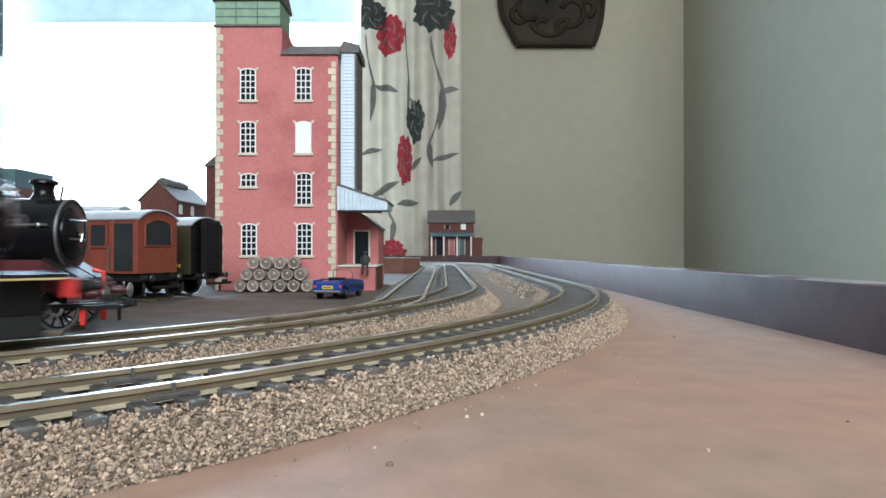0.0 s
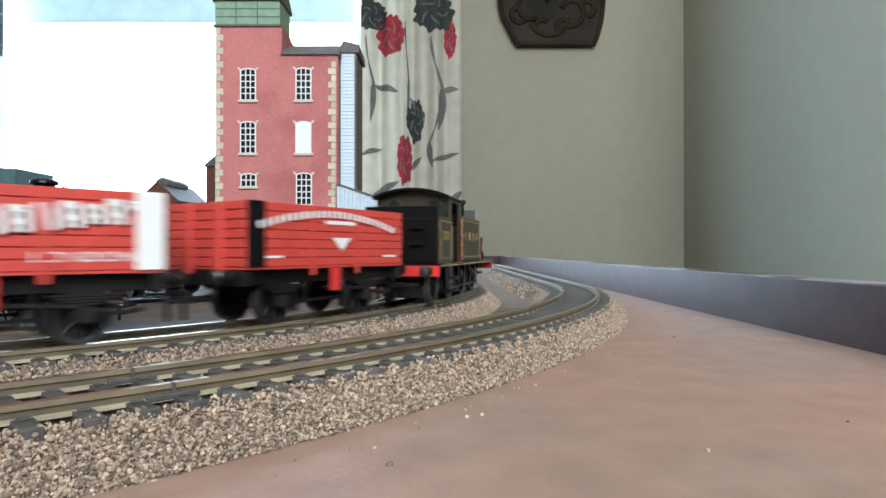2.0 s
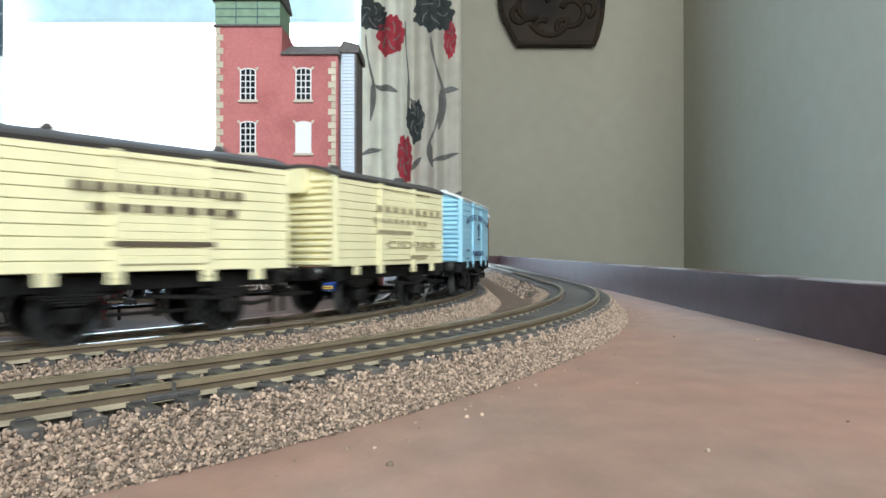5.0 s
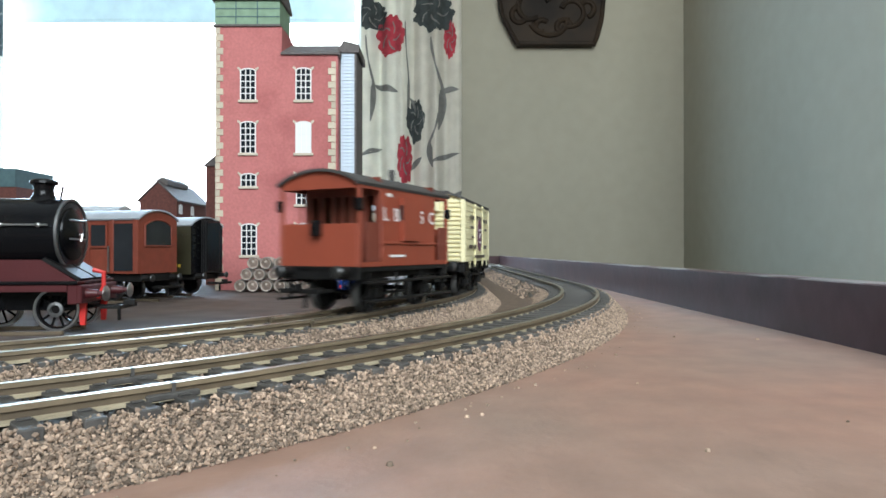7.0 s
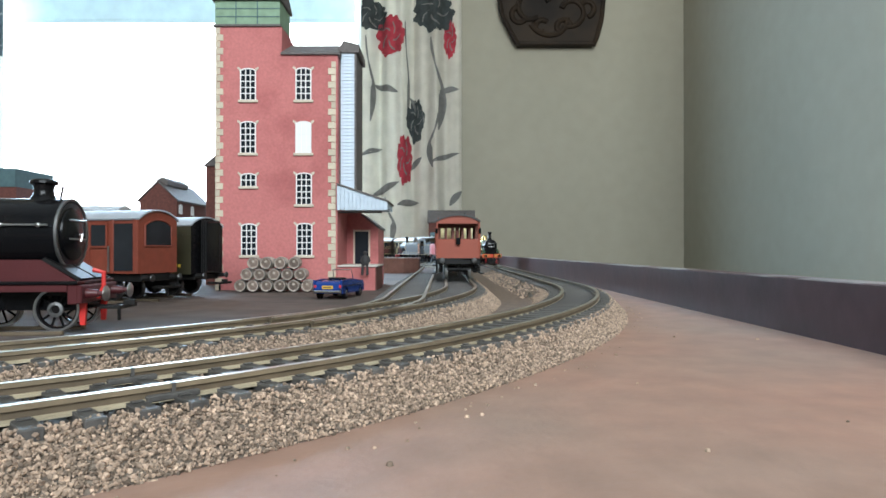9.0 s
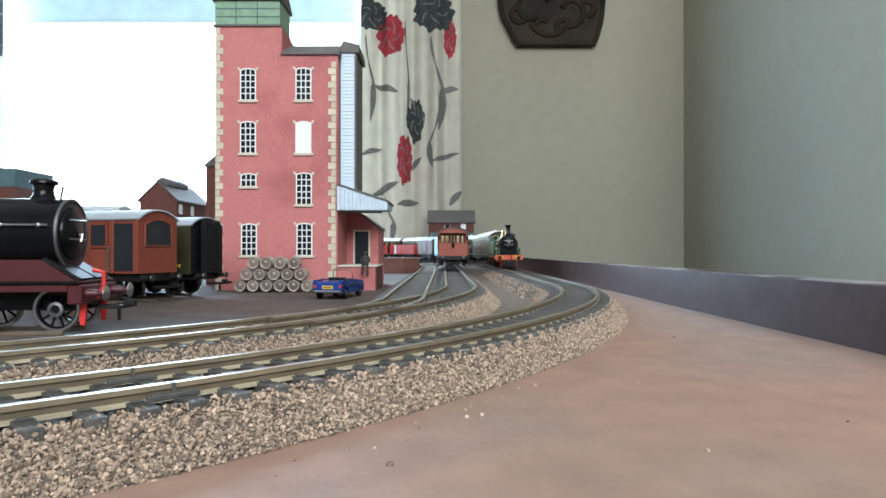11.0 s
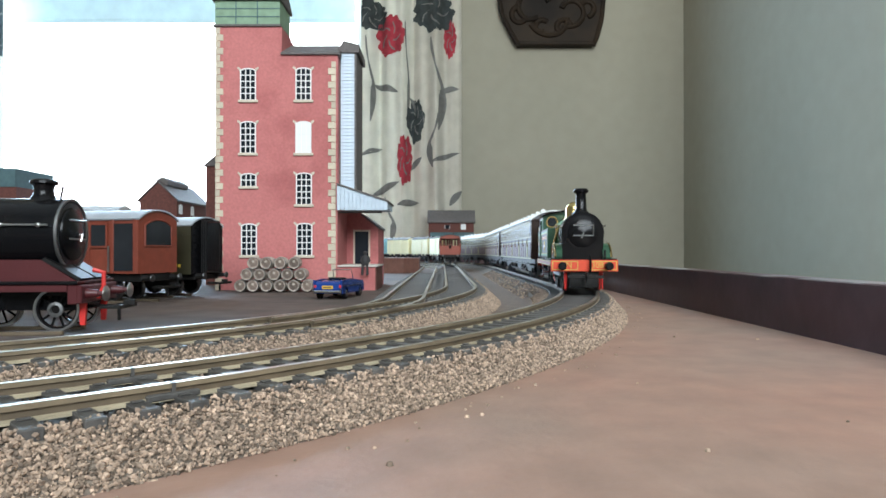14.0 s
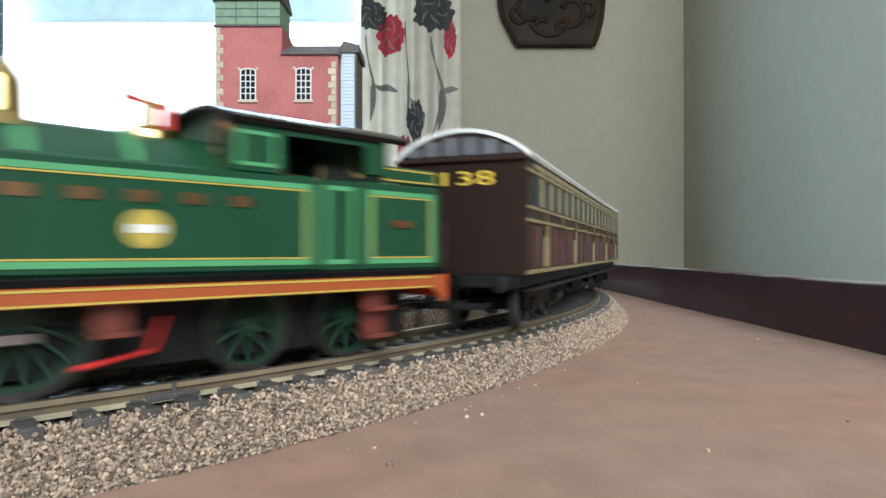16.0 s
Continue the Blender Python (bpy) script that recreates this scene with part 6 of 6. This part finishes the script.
def black_engine():
    h = 6.5
    low_rails("siding_track", -136, 228.7, h, 300)
    t = thing("tender_locomotive", "black steam locomotive with maroon frames standing in the yard", "locomotive", at_mm(-134, 228.8, 2.2, h))
    # x is 0 at the leading wheel
    boiler(t, -120, 0, 12.2, 33.6, BLACK, (-40, -18), BLACK)
    boiler(t, -22, 0.5, 12.7, 33.6, BLACK, (), name="smokebox")
    smokebox_door(t, 0.5, 11.6, 33.6, BLACK)
    part("door_rim", Geo().lathe([(11.9, -0.5), (12.7, -0.5), (12.7, 0.5), (11.9, 0.5), (11.9, -0.5)], 36, (0.8, 0, 33.6), "x", cap=False), DULL_STEEL, t, smooth=True)
    part("chimney", Geo().lathe([(6.4, -1.6), (4.6, 0.6), (3.4, 2.4), (3.1, 4.2), (3.5, 5.8), (4.5, 6.4), (4.4, 7.4), (3.6, 7.9), (2.8, 7.9), (2.7, 6), (0, 6)], 24, (-8.5, 0, 45.2)), BLACK, t, smooth=True)
    part("handrail", Geo().tube([(-60, -13.6, 36.4), (-1, -13.6, 36.4)], 0.4, 6), STEEL, t)
    for x in (-34, -16, -4):
        part("handrail_knob", Geo().lathe([(0, -0.8), (0.8, -0.3), (0.8, 0.3), (0, 0.8)], 10, (x, -13.6, 36.4), "y"), STEEL, t)
    part("saddle", Geo().box(-22, 0, -9, 9, 16, 24, 0.5), BLACK, t)
    part("footplate", Geo().box(-120, 9.4, -15.8, 15.8, 16.2, 17.4, 0.3), BLACK, t)
    for y in (-1, 1):
        part("frame_panel", Geo().prism([(-120, 17.4), (-120, 24.6), (-4, 24.6), (7, 17.4)], y * 10, y * 11.2), MAROON, t)
        part("lining", Geo().box(-118, -118.5, y * 11.2, y * 11.4, 18.2, 23.8).box(-38, -37.5, y * 11.2, y * 11.4, 18.2, 23.8).box(-118, -38, y * 11.2, y * 11.4, 18.2, 18.6).box(-118, -38, y * 11.2, y * 11.4, 23.4, 23.8), COPPER, t)
        part("valance", Geo().box(-120, 6, y * 14.4, y * 15.2, 13.8, 16.2, 0.2).box(6, 9.4, y * 14.4, y * 15.2, 9.6, 16.2, 0.4), MAROON, t)
        part("guard_iron", Geo().prism([(7.2, 12), (9.8, 12), (9.2, 2), (7.6, 2)], y * 8, y * 9.2), RED, t)
        part("front_slope", Geo().prism([(-4, 24.6), (-3, 25.4), (9, 18.2), (8, 17.4)], y * 1, y * 11.4), FRAME_BLACK, t)
    part("front_beam", Geo().box(8.4, 10.6, -15, 15, 9.8, 16, 0.3), MAROON, t)
    buffers(t, 10.6, 1, 13, MAROON, STEEL, 7, 1.35)
    coupling(t, 10.6, 1)
    part("vacuum_pipe", Geo().tube([(11, -3, 11), (13, -3, 15), (13, -3, 20), (9.4, -3, 21)], 0.8, 8), RED, t)
    part("lamp_iron", Geo().tube([(-3, 0, 46), (-2, 0, 51)], 0.4, 6), BLACK, t)
    part("frame", Geo().box(-118, 8.4, -6.6, 6.6, 7, 16.2, 0.3), BLACK, t)
    spoked_wheelset(t, 0, 7.5, BLACK, 10, STEEL)
    part("axle_hub", Geo().lathe([(2.6, -9.6), (2.6, -10.2), (1.6, -10.4), (1.4, -9.6)], 16, (0, 0, 7.5), "y", cap=False), DULL_STEEL, t)
    spoked_wheelset(t, -27, 7.5, BLACK, 10, RIM_GREY)
    spoked_wheelset(t, -56, 13, BLACK, 18, STEEL)


VAN_RUST = mat("dull_rust_red_van_paint", (0.2, 0.043, 0.024), 0.5, vary=0.12, scale=200, bump=0.1, bump_scale=500)


def standing_van():
    h = -15.7
    low_rails("siding_track", -170, 360, h, 260)
    t = thing("luggage_van", "red brown ballast brake van with arched end window", "brake van", at_mm(-160.2, 357.6, 2.2, h))
    L, W, z0, z1 = 100.0, 15.4, 15.5, 45.0
    body = part("body", Geo().prism([(-W + 0.5, z0), (W - 0.5, z0)] + arch_profile(W - 0.5, z1, 5), -L, 0, "x"), VAN_RUST, t)
    planks(body, -L, -31.2, -W, z0, z1 - 1, 11, VAN_RUST)
    # Dark flush panel drawn for the shade inside the open door.
    part("door_recess", Geo().box(-15, -2.6, -W - 0.1, -W + 0.6, z0 + 1.5, z1 - 2.4), DARK_GLASS, t)
    for x in (-16.2, -1.2):
        part("side_post", Geo().box(x - 1.2, x + 1.2, -W - 0.5, -W + 0.5, z0, z1, 0.2), VAN_RUST, t)
    part("side_window", Geo().box(-30, -20, -W - 0.4, -W + 0.2, z0 + 15, z1 - 3), DARK_GLASS, t)
    part("window_frame", Geo().box(-31, -30, -W - 0.7, -W, z0 + 14, z1 - 2).box(-20, -19, -W - 0.7, -W, z0 + 14, z1 - 2).box(-30, -20, -W - 0.7, -W, z0 + 14, z0 + 15).box(-30, -20, -W - 0.7, -W, z1 - 3, z1 - 2), VAN_RUST, t)
    part("handrail", Geo().tube([(-17.6, -W - 1.2, z0 + 1), (-17.6, -W - 1.2, z0 + 15)], 0.5, 6), STEEL, t)
    e = part("end_panel", Geo().prism([(-W, z0), (W, z0)] + arch_profile(W, z1, 5), 0, 0.8, "x"), VAN_RUST, t)
    ew = [(-10.5, z0 + 15), (10.5, z0 + 15)] + [(y, z) for y, z in arch_profile(10.5, z1 - 3.4, 3.6)]
    part("end_window", Geo().prism(ew, 0.7, 1.0, "x"), DARK_GLASS, e)
    part("window_bead", Geo().tube([(1.1, y, z) for y, z in ew + ew[:1]], 0.5, 6), VAN_RUST, e)
    roof_g = arch_profile(W + 0.9, z1 + 0.3, 5.6)
    part("roof", Geo().prism(roof_g + [(y * 0.97, z - 0.8) for y, z in roof_g][::-1], -L, 2, "x"), ROOF_GREY, t, smooth=True)
    part("underframe", Geo().box(-L, 0, -12, 12, 11, z0, 0.3), FRAME_BLACK, t)
    part("footboard", Geo().box(-90, -6, -W - 2, -W + 1, 6, 7, 0.2), FRAME_BLACK, t)
    for x in (-22, -76):
        part("axle_guard", Geo().prism([(x - 6, 12), (x - 2.4, 4), (x + 2.4, 4), (x + 6, 12)], -12, -10.6).box(x - 2.4, x + 2.4, -14, -11, 4, 8, 0.5), FRAME_BLACK, t)
        disc_wheelset(t, x, 6.4)
    buffers(t, 0.6, 1, 13)
    coupling(t, 0.6, 1)


def standing_coach():
    h = -15.7
    low_rails("siding_track", -170, 409, h, 260)
    t = thing("corridor_coach", "dark olive corridor coach with black gangway end", "coach", at_mm(-149.4, 403.6, 2.2, h))
    L, W, z0, z1 = 200.0, 15.6, 13.5, 43.5
    part("body", Geo().prism([(-W, z0), (W, z0)] + arch_profile(W, z1, 5), -L, 0, "x"), OLIVE, t)
    part("waist_bead", Geo().box(-L, 0, -W - 0.4, -W, z0 + 13, z0 + 13.8).box(-L, 0, -W - 0.4, -W, z1 - 6, z1 - 5.4), OLIVE, t)
    part("roof", Geo().prism(arch_profile(W + 0.8, z1 + 0.2, 5.6) + [(y * 0.97, z - 0.7) for y, z in arch_profile(W + 0.8, z1 + 0.2, 5.6)][::-1], -L, 1, "x"), ROOF_GREY, t, smooth=True)
    part("end_panel", Geo().prism([(-W + 0.4, z0), (W - 0.4, z0)] + arch_profile(W - 0.4, z1, 4.6), 0, 0.9, "x"), BLACK, t)
    gw = part("gangway", Geo().box(0.9, 5, -7, 7, z0 + 1, z1 + 3, 1), BLACK, t)
    for k in range(3):
        part("bellows_fold", Geo().box(1.4 + k * 1.3, 2.0 + k * 1.3, -7.6, 7.6, z0 + 0.6, z1 + 3.5, 0.2), FRAME_BLACK, gw)
    g = Geo()
    for k in range(6):
        g.box(0.9, 2.4, -12.5, -9.5, z0 + 5 + k * 4.6, z0 + 5.8 + k * 4.6)
    part("end_steps", g, BLACK, t)
    bar_text("lettering", t, YELLOW, [(-26 + 2.6 * i, z0 + 5.2, 1.7, 1.9, 0) for i in range(8)], -W - 0.2)
    part("underframe", Geo().box(-L, 0, -12, 12, 10, z0, 0.3), FRAME_BLACK, t)
    part("bogie_frame", Geo().box(-52, -12, -12, -10.6, 5, 10, 0.5).box(-52, -12, 10.6, 12, 5, 10, 0.5), FRAME_BLACK, t)
    for x in (-18, -46):
        disc_wheelset(t, x, 6.8)
    buffers(t, 0.9, 1, 12.5)
    coupling(t, 3, 1)


def back_buildings():
    t = thing("goods_shed", "dark brick goods shed with slate gable roof and ridge vent", "shed building")
    x0, x1, y0, y1 = -370, -325, 779, 884
    xm = (x0 + x1) / 2
    part("wall", Geo().prism([(x0, 0), (x1, 0), (x1, 92), (xm, 114), (x0, 92)], y0, y1), OLD_BRICK, t)
    for x, k in ((x0, -1), (x1, 1)):
        part("roof_slope", Geo().prism([(xm, 114.2), (xm, 116.2), (x + k * 2.5, 92.4), (x + k * 2.5, 90.4)], y0 - 2, y1 + 2), SLATE, t)
    part("roof_vent", Geo().prism([(xm - 7, 112), (xm - 7, 118), (xm, 122), (xm + 7, 118), (xm + 7, 112)], y0 + 10, y1 - 30), SLATE, t)
    for y in (790, 827):
        part("window", Geo().prism([(p[0] + y, p[1] + 76) for p in arched(10, 12, 2.5)], x1 - 0.2, x1 + 0.6, "x"), DAYLIT_PANE, t)
    t = thing("warehouse", "teal and brown card warehouse in the yard", "warehouse building")
    part("wall", Geo().box(-620, -463.6, 693, 760, 0, 100), OLD_BRICK, t)
    part("upper_wall", Geo().box(-620, -464, 692, 760, 100, 120), TEAL, t)
    t = thing("platform_canopy", "low grey roofed platform canopy beyond the stock", "canopy")
    part("roof", Geo().prism([(736, 76), (736, 78), (758, 84), (780, 78), (780, 76)], -428, -376, "x"), OLD_WHITE, t)
    for x in (-420, -384):
        part("post", Geo().box(x - 2, x + 2, 756, 760, 0, 80, 0.4), OLD_BRICK, t)
    # two storey house behind the far edging
    t = thing("house", "small red brick two storey model house with slate roof", "house building", at_mm(0, 0, 29.6 * -0.06) @ Matrix.Diagonal((1.06, 1.06, 1.06, 1)))
    hx0, hx1, hy = -33, 71, 1473
    part("wall", Geo().box(hx0, hx1, hy, hy + 70, 0, 100), OLD_BRICK, t)
    part("roof", Geo().prism([(hy - 6, 96), (hy - 6, 99), (hy + 34, 127), (hy + 76, 99), (hy + 76, 96)], hx0 - 3, hx1 + 4, "x"), SLATE, t)
    part("veranda_roof", Geo().prism([(hy - 24, 64), (hy - 24, 67), (hy, 74), (hy, 71)], hx0 + 4, hx1, "x"), TEAL, t)
    for x in (-26, 2, 32, 64):
        part("veranda_post", Geo().box(x - 1.5, x + 1.5, hy - 22, hy - 19, 0, 65, 0.3), SASH, t)
    for x, z, w, hh, m in ((10, 82, 10, 9, PANE), (47, 80, 10, 13, DAYLIT_PANE), (-8, 22, 16, 38, PANE), (44, 22, 12, 38, TEAL), (20, 22, 12, 38, BRICK)):
        wd = part("window", Geo().box(x - w / 2, x + w / 2, hy - 0.8, hy + 0.2, z, z + hh), m, t)
        part("frame", Geo().box(x - w / 2 - 1, x - w / 2, hy - 1.2, hy, z, z + hh).box(x + w / 2, x + w / 2 + 1, hy - 1.2, hy, z, z + hh), SASH, wd)
    part("side_shed", Geo().box(hx1, hx1 + 20, hy + 4, hy + 50, 0, 52).prism([(hx1, 52), (hx1, 62), (hx1 + 21, 62), (hx1 + 21, 52)], hy + 2, hy + 52), OLD_BRICK, t)
    t = thing("coal_staithe", "plain brown retaining block beside the sidings", "retaining wall", at_mm(0, 0, 0))
    part("block", Geo().prism([(-100, 853), (-52, 853), (-33, 875), (-33, 918), (-100, 918)], 0, 20, "z"), mat("plain_brown_block", (0.16, 0.07, 0.05), 0.8, vary=0.15, scale=200), t)
    part("coping", Geo().prism([(-101, 852), (-52, 852), (-32, 874), (-32, 919), (-101, 919)], 20, 21.2, "z"), mat("brown_block_top", (0.2, 0.11, 0.085), 0.7, vary=0.15, scale=200), t)


def wave(x):
    return 14 * math.sin(x * 0.068) + 7 * math.sin(x * 0.151 + 1.1)


def curtain(name, label, x0, x1, y, z0, z1, prints):
    t = thing(name, label, "curtain")
    n = int((x1 - x0) / 4)
    front = [(x0 + (x1 - x0) * i / n, y + wave(x0 + (x1 - x0) * i / n)) for i in range(n + 1)]
    back = [(x, yy + 2.5) for x, yy in front][::-1]
    part("cloth", Geo().prism(front + back, z0, z1, "z"), CLOTH, t, smooth=True)

    def patch(nm, cx, cz, outline, m, lift=1.2):
        """A printed shape that follows the folds."""
        g = Geo()
        pts = [(cx + a, cz + b) for a, b in outline if True]
        xs = [p[0] for p in pts]
        k = max(2, int((max(xs) - min(xs)) / 4))
        cz0 = sum(p[1] for p in pts) / len(pts)
        cx0 = sum(p[0] for p in pts) / len(pts)
        v = []
        rings = 4
        for r in range(rings + 1):
            for px, pz in pts:
                x, z = cx0 + (px - cx0) * r / rings, cz0 + (pz - cz0) * r / rings
                x = min(max(x, x0), x1)
                v.append((x, y + wave(x) - lift, z))
        q = len(pts)
        f = [(r * q + i, r * q + (i + 1) % q, (r + 1) * q + (i + 1) % q, (r + 1) * q + i) for r in range(1, rings) for i in range(q)]
        f += [tuple(q + i for i in range(q))]
        g.add(v, f)
        part(nm, g, m, t)

    rng = random.Random(3)
    for kind, cx, cz, w, h, tilt in prints:
        c, s = math.cos(radians(tilt)), math.sin(radians(tilt))
        if kind in ("black", "red"):
            m = PRINT_BLACK if kind == "black" else PRINT_RED
            for k in range(7):
                a = 2 * math.pi * k / 7 + rng.uniform(-0.2, 0.2)
                ox, oz = 0.58 * w * math.cos(a), 0.58 * h * math.sin(a)
                rr = rng.uniform(0.4, 0.52)
                patch("flower_print", cx + ox, cz + oz, [(rr * w * (1 + 0.16 * math.sin(5 * b + k)) * math.cos(b), rr * h * (1 + 0.16 * math.sin(5 * b + k)) * math.sin(b)) for b in [2 * math.pi * j / 22 for j in range(22)]], m, 1.2 + 0.05 * k)
            patch("flower_print", cx, cz, [(0.45 * w * math.cos(b), 0.45 * h * math.sin(b)) for b in [2 * math.pi * j / 18 for j in range(18)]], m, 1.7)
            for k in range(5):
                a = 2 * math.pi * k / 5 + 0.4
                arc = [((0.25 + 0.5 * j / 8) * w * math.cos(a + 0.12 * j), (0.25 + 0.5 * j / 8) * h * math.sin(a + 0.12 * j)) for j in range(9)]
                patch("petal_line_print", cx, cz, arc + [(p * 0.96 + 1.6, q_ * 0.96 + 1.6) for p, q_ in arc][::-1], PRINT_GREY, 2.0)
        elif kind == "leaf":
            o = [(-w + 2 * w * j / 12, h * math.sin(math.pi * j / 12) ** 0.8) for j in range(13)] + [(w - 2 * w * j / 12, -h * 0.45 * math.sin(math.pi * j / 12)) for j in range(1, 12)]
            patch("leaf_print", cx, cz, [(c * a - s * b, s * a + c * b) for a, b in o], PRINT_GREY)
        else:
            o = [(w * math.sin(1.6 * math.pi * j / 14) * 0.5, -h + 2 * h * j / 14) for j in range(15)]
            patch("stem_print", cx, cz, o + [(a + 2.4, b) for a, b in o][::-1], PRINT_GREY, 1.0)


def px(x, y, d=1637.0):
    return (x - 784) * d / LENS, 29.6 + (446 - y) * d / LENS


def curtains():
    rows = []
    for kind, x, y, w, h, tilt in (("black", 767, 22, 52, 52, 0), ("black", 657, 28, 40, 40, 0), ("red", 691, 66, 36, 52, 0), ("red", 797, 68, 16, 46, 0), ("black", 735, 213, 22, 54, 0), ("red", 716, 282, 19, 62, 0),
                                   ("red", 694, 446, 38, 30, 0), ("leaf", 682, 158, 36, 12, -18), ("leaf", 795, 160, 26, 11, 10), ("leaf", 657, 270, 30, 9, 20), ("leaf", 788, 280, 40, 9, 20), ("leaf", 738, 195, 40, 12, -60),
                                   ("leaf", 683, 336, 40, 13, 28), ("leaf", 722, 362, 28, 12, 5), ("leaf", 807, 352, 26, 12, 50), ("leaf", 737, 290, 22, 10, 50), ("stem", 655, 140, 24, 110, 0), ("stem", 775, 150, 40, 120, 0),
                                   ("stem", 765, 250, -30, 70, 0), ("stem", 720, 130, 10, 130, 0), ("stem", 690, 390, 30, 60, 0)):
        cx, cz = px(x, y)
        rows.append((kind, cx, cz, w, h, tilt))
    curtain("curtain", "cream curtain printed with black and crimson flowers", -209, 48, 1636, -40, 900, rows)
    curtain("curtain", "gathered curtain with dark floral print", -1330, -1124, 1636, -40, 900, [("black", -1150, 640, 40, 60, 0), ("black", -1140, 560, 26, 40, 0), ("leaf", -1160, 480, 40, 12, 30)])


def plaque():
    t = thing("wall_plaque", "dark carved wooden plaque hung on the wall", "wall ornament")
    o = [(195, 562), (388, 562), (398, 584), (410, 630), (415, 680), (412, 760), (380, 860), (300, 900), (220, 860), (156, 760), (146, 680), (154, 640), (172, 604)]
    part("board", Geo().prism(o, 1648, 1669, "y"), CARVED, t)
    part("bottom_rail", Geo().box(196, 387, 1640, 1649, 562, 572, 2), CARVED, t)
    for cx, cz, r, a0, a1 in ((230, 660, 46, 20, 300), (330, 650, 40, -120, 160), (285, 640, 62, 200, 350), (285, 720, 70, 0, 180), (200, 640, 26, 90, 320), (370, 660, 24, -80, 140), (310, 610, 22, 0, 260), (255, 610, 20, 40, 300)):
        pts = [(cx + r * (1 - 0.4 * k / 16) * math.cos(radians(a0 + (a1 - a0) * k / 16)), 1648, cz + r * (1 - 0.4 * k / 16) * math.sin(radians(a0 + (a1 - a0) * k / 16))) for k in range(17)]
        part("carved_scroll", Geo().tube(pts, 7, 8), CARVED, t, smooth=True)
    part("edge_moulding", Geo().tube([(x, 1648, z) for x, z in o[1:] + o[:1]], 6, 8), CARVED, t, smooth=True)


def crumbs():
    g = Geo()
    rng = random.Random(5)
    spots = [(947, 683), (853, 736), (826, 740), (690, 825), (1090, 630), (1193, 598), (1500, 748), (975, 647), (893, 674), (1252, 800), (1340, 602), (840, 690)]
    for x, y in spots:
        d = 29.6 * LENS / (y - 446)
        X = (x - 784) * d / LENS
        r = rng.uniform(0.3, 0.55)
        g.lathe([(0, 0), (r, 0.05), (r * 0.8, r), (0, r * 1.3)], 6, (X, d, 0))
    for i in range(70):
        s = rng.uniform(250, 620)
        x, y, h = line_at(s, OUTER)
        o = 24.5 + rng.expovariate(0.35)
        r = rng.uniform(0.15, 0.38)
        g.lathe([(0, 0), (r, 0.05), (r * 0.8, r), (0, r * 1.3)], 5, (x + o * math.sin(h), y - o * math.cos(h), 0))
    ob = part("ballast_crumbs", g, STONE)
    tagged(ob, "stray pale ballast crumbs on the board", "ballast", kind="stuff")


mill()
figurine()
barrel_stack()
car()
black_engine()
standing_van()
standing_coach()
back_buildings()
curtains()
plaque()
crumbs()
SIDING = (175.0, -192.0, 282.0, 863.0)
siding = track("fan_track", SIDING, 175, 950, "siding track that leaves the inner line by a fan")
tagged(part("cess", Geo().sweep([(-52, 0.5), (-52, 1.2), (-23, 1.2), (-23, 0.5)], path_rows(OUTER, 190, 1300, 10)), DIRT), "trodden brown dirt strip between the two tracks", "ground", kind="structure")
sleepers(outer_track, OUTER, 190, 1080, 6.75)
sleepers(siding, SIDING, 215, 640, 6.75)
rail_joiner(outer_track, OUTER, 333.8)
sleepers(inner_track, INNER, 190, 1000, 6.75)
TOP = RAIL_Z - 3.3
stones("outer_ballast", OUTER, [(190, 650, 14.3, TOP + 1.1, 21.2, 0.2, 10.5, 0.33), (190, 650, -24, 0.6, -16, TOP + 0.3, 2.0, 0.48), (190, 720, -16, TOP, 16.5, TOP, 0.14, 0.5), (650, 1000, 16, TOP + 0.4, 23, 0.3, 1.2, 0.8), (650, 1050, -30, 0.6, -16, TOP, 0.12, 0.7)], "loose grey brown ballast stones beside the track")
stones("inner_ballast", INNER, [(190, 700, 14.6, TOP + 1.1, 22.8, 0.3, 7.5, 0.35), (190, 700, -16, TOP, 16, TOP, 0.1, 0.5), (190, 700, -22, 0.4, -15.5, TOP, 0.6, 0.7)], "loose grey brown ballast stones beside the track")
motions()
